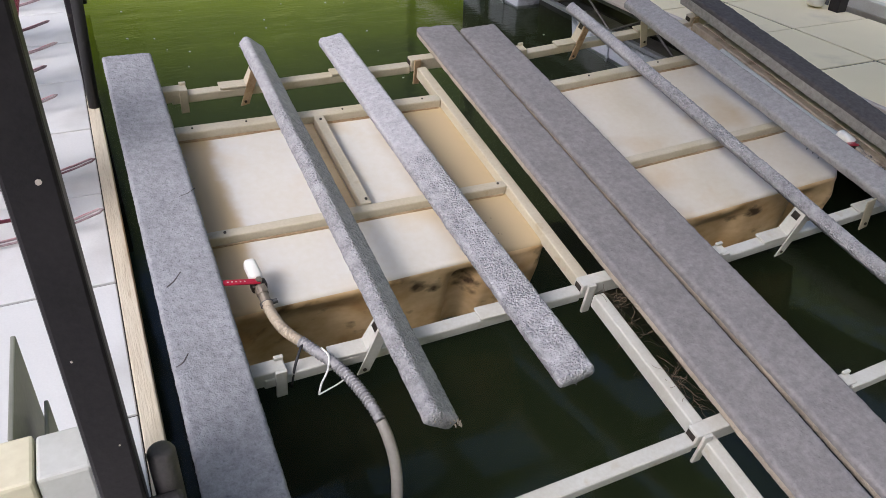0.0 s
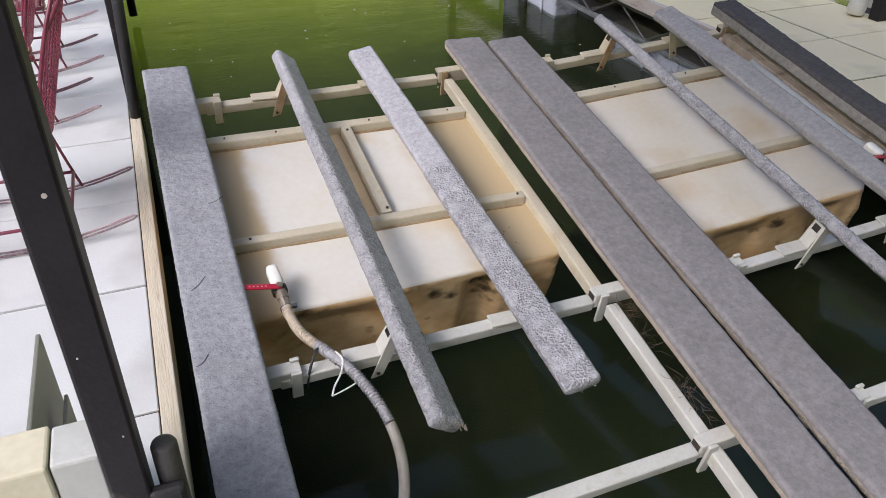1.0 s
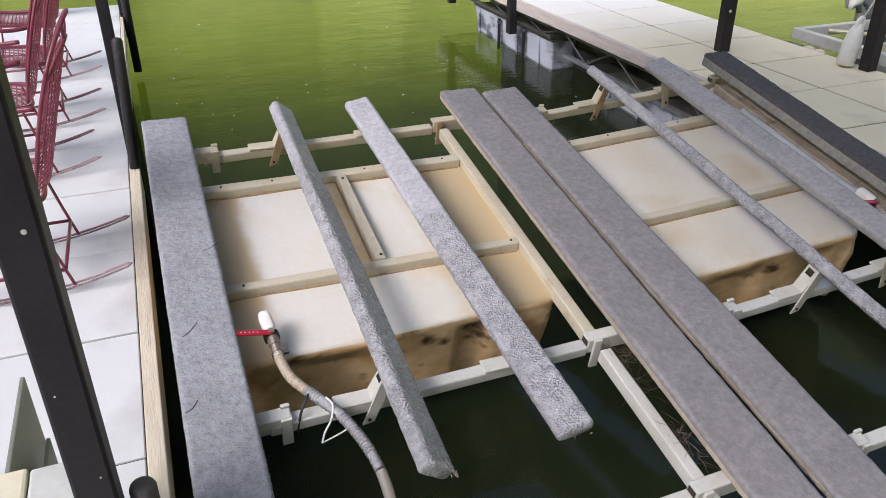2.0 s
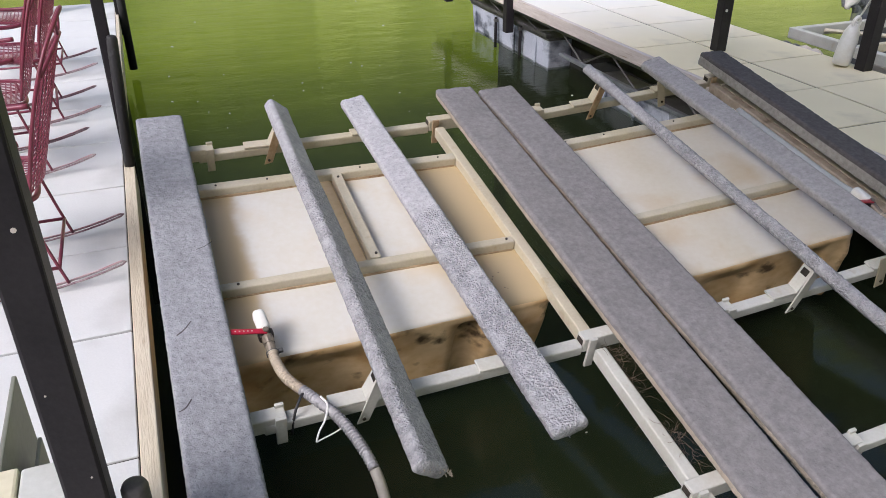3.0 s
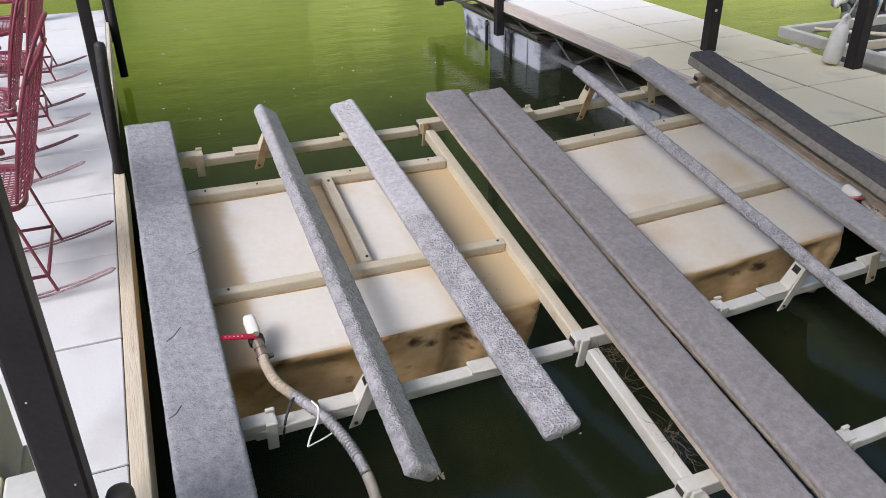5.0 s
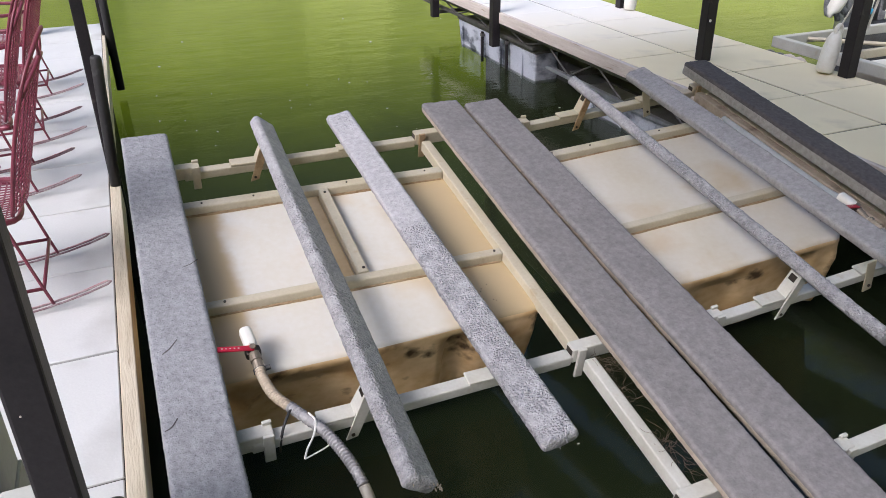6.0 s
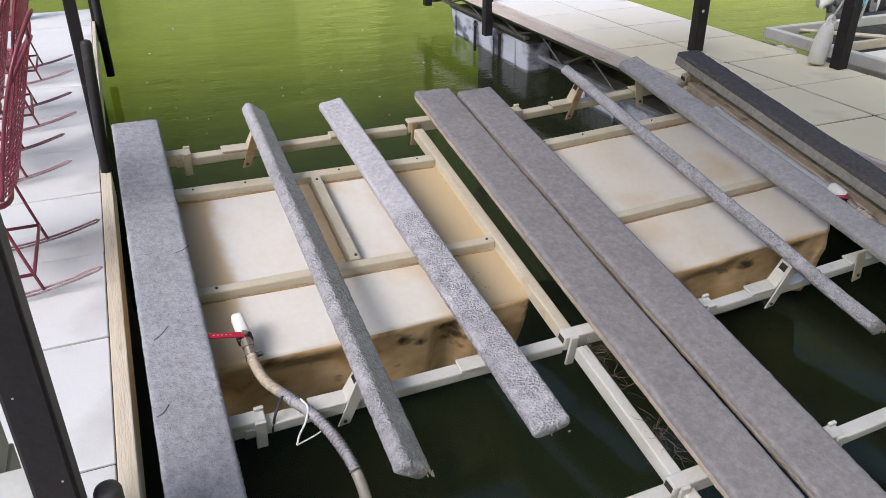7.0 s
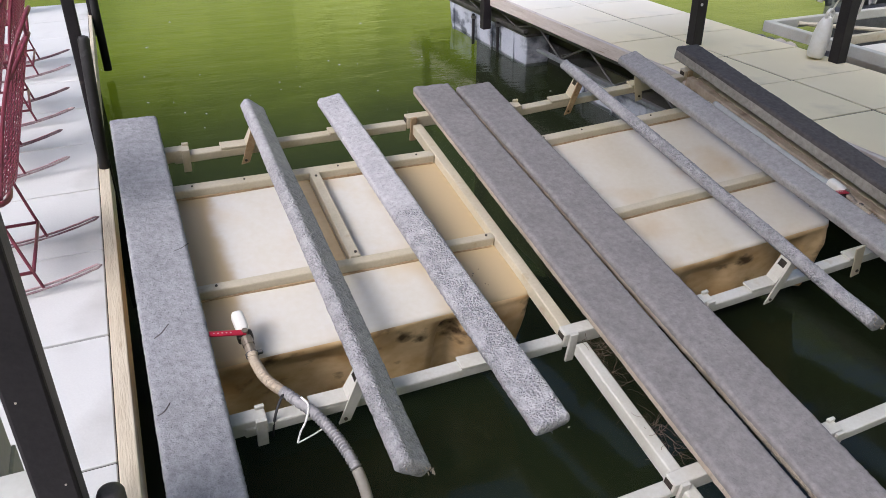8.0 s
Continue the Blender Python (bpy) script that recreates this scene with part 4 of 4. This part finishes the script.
def rocking_chair():
    """Origin on the deck under the chair's middle; it faces +x."""
    t = thing("rocking_chair", "maroon metal mesh rocking chair on the pale walkway", "rocking chair", None, "row of rocking chairs")
    W = 0.215
    for s in (-1, 1):
        pts = []
        for i in range(13):
            u = -0.435 + 0.875 * i / 12
            pts.append((u, s * W, 0.012 + 0.33 * (u + 0.02) ** 2 * 1.15))
        loop = [(x, y - 0.013, z) for x, y, z in pts] + [(pts[-1][0] + 0.012, pts[-1][1], pts[-1][2] + 0.003)] + [(x, y + 0.013, z) for x, y, z in pts[::-1]] + [(pts[0][0] - 0.012, pts[0][1], pts[0][2] + 0.003)]
        r = part("rocker", tube(loop, 0.0042, 8, closed=True), ROCKER, t, smooth=True)
        # Pale strip along the top: painted sheen and worn paint together.
        part("worn_strip", tube([(x, y - 0.013, z + 0.003) for x, y, z in pts[0:6]], 0.0026, 6), PALE_SHEEN_WEAR, r)
        tube_part("front_leg", [(0.22, s * W, 0.032), (0.17, s * W, 0.20), (0.15, s * W, 0.40)], 0.0060, t)
        tube_part("rear_leg", [(-0.242, s * W, 0.030), (-0.205, s * W, 0.17), (-0.155, s * W, 0.38)], 0.0060, t)
        tube_part("brace", [(-0.224, s * W, 0.10), (0.20, s * W, 0.10)], 0.007, t, steps=0)
        tube_part("armrest", [(0.15, s * W, 0.40), (0.19, s * (W + 0.03), 0.54), (0.10, s * (W + 0.045), 0.58), (-0.08, s * (W + 0.03), 0.57), (-0.20, s * (W - 0.005), 0.58)], 0.011, t)
    for x in (0.20, -0.224):
        tube_part("stretcher", [(x, -W, 0.10), (x, W, 0.10)], 0.007, t, steps=0)
    # seat and back frames
    seat = [(0.22, -0.20, 0.405), (0.24, 0, 0.41), (0.22, 0.20, 0.405), (0, 0.215, 0.385), (-0.19, 0.20, 0.37), (-0.20, 0, 0.365), (-0.19, -0.20, 0.37), (0, -0.215, 0.385)]
    part("seat_frame", tube(spline(seat + [seat[0]], 5)[:-1], 0.010, 8, closed=True), MAROON, t, smooth=True)
    half = [(-0.190, 0.195, 0.385), (-0.235, 0.205, 0.56), (-0.288, 0.198, 0.73), (-0.338, 0.165, 0.855), (-0.386, 0.085, 0.940), (-0.403, 0.030, 0.965)]
    back = [(x, -y, z) for x, y, z in half] + [(-0.406, 0, 0.969)] + half[::-1]
    part("back_frame", tube(spline(back, 5), 0.0070, 8), MAROON, t, smooth=True)
    # punched mesh panels
    def net(name, f, nu, nv):
        grid = {}
        bm = bmesh.new()
        for i in range(nu + 1):
            for j in range(nv + 1):
                grid[i, j] = Vector(f(i / nu, j / nv))
        for i in range(nu):
            for j in range(nv):
                a, b, c, d = grid[i, j], grid[i + 1, j], grid[i + 1, j + 1], grid[i, j + 1]
                mid = (a + b + c + d) / 4
                o = [bm.verts.new(p) for p in (a, b, c, d)]
                k = [bm.verts.new(mid + (p - mid) * 0.74) for p in (a, b, c, d)]
                for e in range(4):
                    bm.faces.new((o[e], o[(e + 1) % 4], k[(e + 1) % 4], k[e]))
        bmesh.ops.remove_doubles(bm, verts=bm.verts[:], dist=0.0004)
        bmesh.ops.solidify(bm, geom=bm.faces[:], thickness=0.003)
        return part(name, bm, MAROON, t, "punched maroon steel mesh")
    net("seat_mesh", lambda u, v: (-0.185 + 0.40 * u, (v - 0.5) * 0.40 * (1 - 0.1 * (2 * u - 1) ** 2), 0.372 + 0.035 * u - 0.02 * math.sin(math.pi * u) * math.sin(math.pi * v)), 18, 16)
    def bk(u, v):
        arch = math.sin(math.pi * v)
        z = 0.385 + (0.40 + 0.10 * arch) * u
        x = -0.190 - 0.31 * (z - 0.385) - 0.040 * arch
        return (x, (v - 0.5) * (0.39 - 0.03 * u), z)
    net("back_mesh", bk, 24, 13)
    rim = [bk(1.0, k / 10) for k in range(11)]
    tube_part("back_rim", rim, 0.0075, t, steps=3)
    tube_part("back_scroll", [(-0.386, -0.085, 0.940), (-0.382, -0.04, 0.895), (-0.374, 0, 0.88), (-0.382, 0.04, 0.895), (-0.386, 0.085, 0.940)], 0.006, t)
    return t


chair = rocking_chair()
for i, (x, y, a) in enumerate(((-0.782, 1.405, 180), (-0.915, 2.555, 185), (-0.890, 3.36, 184), (-0.905, 4.37, 181))):
    m = pose(x, y, DOCK_Z, 0, 0, a)
    if i == 0:
        chair.matrix_basis = m
    else:
        copy_thing(chair, m)


# ---- power pedestal beside the near post ----
ped = thing("dock_pedestal", "cream and grey dock utility box beside the near post", "utility box", pose(0, 0, 0))
part("housing", box(-0.468, -0.384, -0.457, -0.352, DOCK_Z, 1.05, 0.007), BOX_GREY, ped, "pale grey housing")
part("front_box", box(-0.60, -0.470, -0.462, -0.350, DOCK_Z, 1.054, 0.006), BOX_CREAM, ped, "cream plastic box")
part("lid_plate", box(-0.510, -0.500, -0.345, -0.05, DOCK_Z, 1.05, 0.003), BOX_GREEN, ped, "grey-green steel side plate")

part("lid_plate", box(-0.470, -0.462, -0.345, -0.17, DOCK_Z, 0.97, 0.003), BOX_GREEN, ped, "grey-green steel side plate")

# ---- beyond the tan walkway: fender, neighbouring lift, clutter ----
wf = thing("boat_fender", "white plastic boat fender tied to a black post", "fender", pose(4.452, 2.50, DOCK_Z + 0.010, 0, 9, 0))
part("body", tube([(0, 0, z) for z in (0, 0.012, 0.05, 0.17, 0.235, 0.275, 0.29)], [0.045, 0.058, 0.062, 0.060, 0.050, 0.032, 0.012], 20), WHITE_PVC, wf, smooth=True)
part("eye", tube(spline([(-0.022, -0.01, 0.27), (-0.026, -0.01, 0.31), (0.0, -0.01, 0.335), (0.026, -0.01, 0.31), (0.022, -0.01, 0.27)], 5), 0.013, 8), WHITE_PVC, wf)
for k in range(4):
    part("rope", tube(spline([(0.0, -0.01, 0.31), (0.018 + 0.008 * k, -0.03 + 0.006 * k, 0.42), (0.035 + 0.012 * k, -0.045, 0.54), (0.05 + 0.004 * k, -0.05, 0.80)], 6), 0.0065, 6), ROPE, wf)
part("rope_tail", tube(spline([(0.13, -0.135, 0.80), (0.125, -0.14, 0.60), (0.115, -0.14, 0.44), (0.112, -0.14, 0.34)], 6), 0.009, 6), ROPE, wf)

copy_thing(wf, pose(4.535, 5.06, DOCK_Z + 0.010, 0, 6, 0))
tan_post = thing("wooden_post", "tan brown wooden post at the far end of the pale walkway", "post", pose(-0.93, 6.46, DOCK_Z))
part("shaft", box(-0.06, 0.06, -0.06, 0.06, 0, ROOF_Z - DOCK_Z - 0.14, 0.008), TIMBER, tan_post)


def neighbour_lift():
    t = thing("boat_lift", "cream empty float lift beyond the tan walkway", "boat lift", None, "boat lifts in the slips")
    part("side_beam", box(5.02, 5.085, 1.2, 3.62, 0.45, 0.54, 0.008), BEIGE_PALE, t)
    part("cross_beam", box(5.09, 7.2, 3.56, 3.62, 0.46, 0.54, 0.008), BEIGE_PALE, t)
    part("cross_beam", box(5.09, 7.2, 3.02, 3.07, 0.43, 0.50, 0.006), BEIGE, t)
    part("diagonal", tube([(5.35, 3.55, 0.50), (5.95, 3.06, 0.48)], 0.018, 8), BEIGE, t)
    part("float_tank", box(5.13, 7.2, 0.6, 2.96, 0.05, 0.44, 0.03, seg=3), POLY, t, "cream plastic float tank")
    part("drum", tube(spline([(4.99, 3.66, 0.30), (4.99, 3.2, 0.30), (4.98, 2.6, 0.29), (4.98, 1.4, 0.28)], 6), 0.085, 14), FASCIA, t, "grey weathered foam roll", smooth=True)
    for k in range(4):
        part("lump", tube(spline([(4.93, 3.64 - k * 0.11, 0.36), (5.0, 3.60 - k * 0.11, 0.40), (5.05, 3.57 - k * 0.11, 0.34)], 4), 0.035 if k < 2 else 0.045, 8), VEHICLE if k < 2 else FASCIA, t, smooth=True)


neighbour_lift()


def covered_craft():
    t = thing("watercraft", "dark grey watercraft hung with fenders and straps behind the lift", "watercraft", pose(5.73, 3.80, 0))
    hull = box(0.18, 1.30, 0.04, 1.6, -0.12, 0.50, 0.09, seg=4)
    for v in hull.verts:
        v.co.x += 1.1 * v.co.y
    part("hull", hull, VEHICLE, t, "dark moulded hull", smooth=True)
    rng = random.Random(5)
    for k in range(9):
        x = 0.02 + k * 0.035
        z0 = 0.56 + rng.uniform(0, 0.10)
        part("cover_fold", tube(spline([(x, 0.0, 1.25), (x + rng.uniform(-0.02, 0.02), -0.02 * (k % 2), 0.95), (x + rng.uniform(-0.02, 0.02), 0.0, 0.72), (x + rng.uniform(-0.03, 0.03), -0.015, z0)], 5), 0.027, 8), GEAR, t, smooth=True)
    part("small_fender", tube([(0.16, -0.06, 0.86), (0.13, -0.06, 0.83), (0.10, -0.06, 0.76), (0.055, -0.06, 0.68), (0.03, -0.06, 0.65), (0.02, -0.06, 0.61)], [0.02, 0.06, 0.07, 0.06, 0.03, 0.022], 14), WHITE_PVC, t, "white plastic fender", smooth=True)
    deck = box(0.40, 1.30, 0.06, 1.5, 0.46, 0.90, 0.12, seg=4)
    for v in deck.verts:
        v.co.x += 1.1 * v.co.y
    part("seat", deck, VEHICLE, t, "dark grey padded seat", smooth=True)
    for k, x in enumerate((0.50, 0.57, 0.68, 0.79)):
        part("strap", tube(spline([(x, 0.03, 0.95), (x + 0.02, 0.0, 0.75), (x - 0.01 + 0.05 * (k == 2), 0.0, 0.52)], 4), 0.014, 6), ROPE if k % 2 else GEAR, t)
    part("grip", tube([(0.53, -0.02, 0.60), (0.585, -0.02, 0.615)], 0.024, 10), TEAL, t, "blue plastic grip")
    part("bracket", box(0.71, 0.77, -0.02, 0.02, 0.52, 0.60, 0.012), GEAR, t)


covered_craft()

# cable tie on the hose, and loose weed by the side beam
tie = part("cable_tie", tube(spline([(0.232, 0.02, 0.055), (0.245, -0.015, 0.052), (0.23, -0.05, 0.03), (0.205, -0.075, 0.01), (0.19, -0.10, -0.005)], 5), 0.0032, 6), WHITE_PVC)
part("tail", tube(spline([(0.19, -0.10, -0.005), (0.25, -0.085, 0.0), (0.29, -0.07, 0.005)], 5), 0.0025, 6), WHITE_PVC, tie)
tagged(tie, "white plastic cable tie round the drain hose", "cable tie")
tie.matrix_world = LIFT_1 @ pose(-0.012, -0.018, 0)


def weed():
    rng = random.Random(7)
    bm = None
    for cy, cz, n in ((-0.05, -0.03, 34), (-0.42, -0.05, 46), (-0.15, -0.06, 22)):
        for k in range(n):
            p = Vector((1.255 + rng.uniform(0, 0.05), cy + rng.gauss(0, 0.05), cz + rng.uniform(-0.02, 0.04)))
            pts = [p]
            d = Vector((rng.uniform(-1, 1), rng.uniform(-1, 1), rng.uniform(-0.6, 0.3)))
            for j in range(8):
                d = (d + Vector((rng.uniform(-1, 1), rng.uniform(-1, 1), rng.uniform(-1, 1))) * 0.45).normalized()
                p = p + d * 0.011
                pts.append(p)
            bm = tube(pts, 0.0007, 3, bm)
    ob = tagged(part("dry_weed", bm, WEED), "dry brown weed caught beside the beam", "weed", kind="stuff")
    ob.matrix_world = LIFT_1
    return ob


weed()


def floating_specks():
    """Bits of fluff and foam that float on the water."""
    rng = random.Random(11)
    verts, faces = [], []
    for k in range(80):
        y = rng.uniform(-0.9, 9.0)
        x = rng.uniform(-0.2, 3.3) if y < 6 else rng.uniform(-2.0, 5.0)
        r = rng.uniform(0.002, 0.006) * (1 + max(0.0, y) * 0.12)
        a0, base = rng.uniform(0, 6), len(verts)
        for j in range(5):
            a = a0 + j * 2 * math.pi / 5
            q = r * rng.uniform(0.5, 1.2)
            verts.append((x + q * math.cos(a) * 1.6, y + q * math.sin(a), 0.004))
        verts.append((x, y, 0.004 + r * 0.5))
        faces += [(base + j, base + (j + 1) % 5, base + 5) for j in range(5)]
    me = bpy.data.meshes.new("floating_specks")
    me.from_pydata(verts, [], faces)
    me.materials.append(ROPE)
    tagged(new("floating_specks", me), "small pale specks floating on the water", "floating debris", kind="stuff")


floating_specks()
cable = tagged(part("cable", tube(spline([(0.125, -0.012, -0.075), (0.128, -0.018, -0.02), (0.145, 0.0, 0.03), (0.18, 0.05, 0.035), (0.21, 0.04, 0.012)], 6), 0.0045, 8), RUBBER, smooth=True), "thin black cable looped over the cross beam", "cable")
cable.matrix_world = LIFT_1
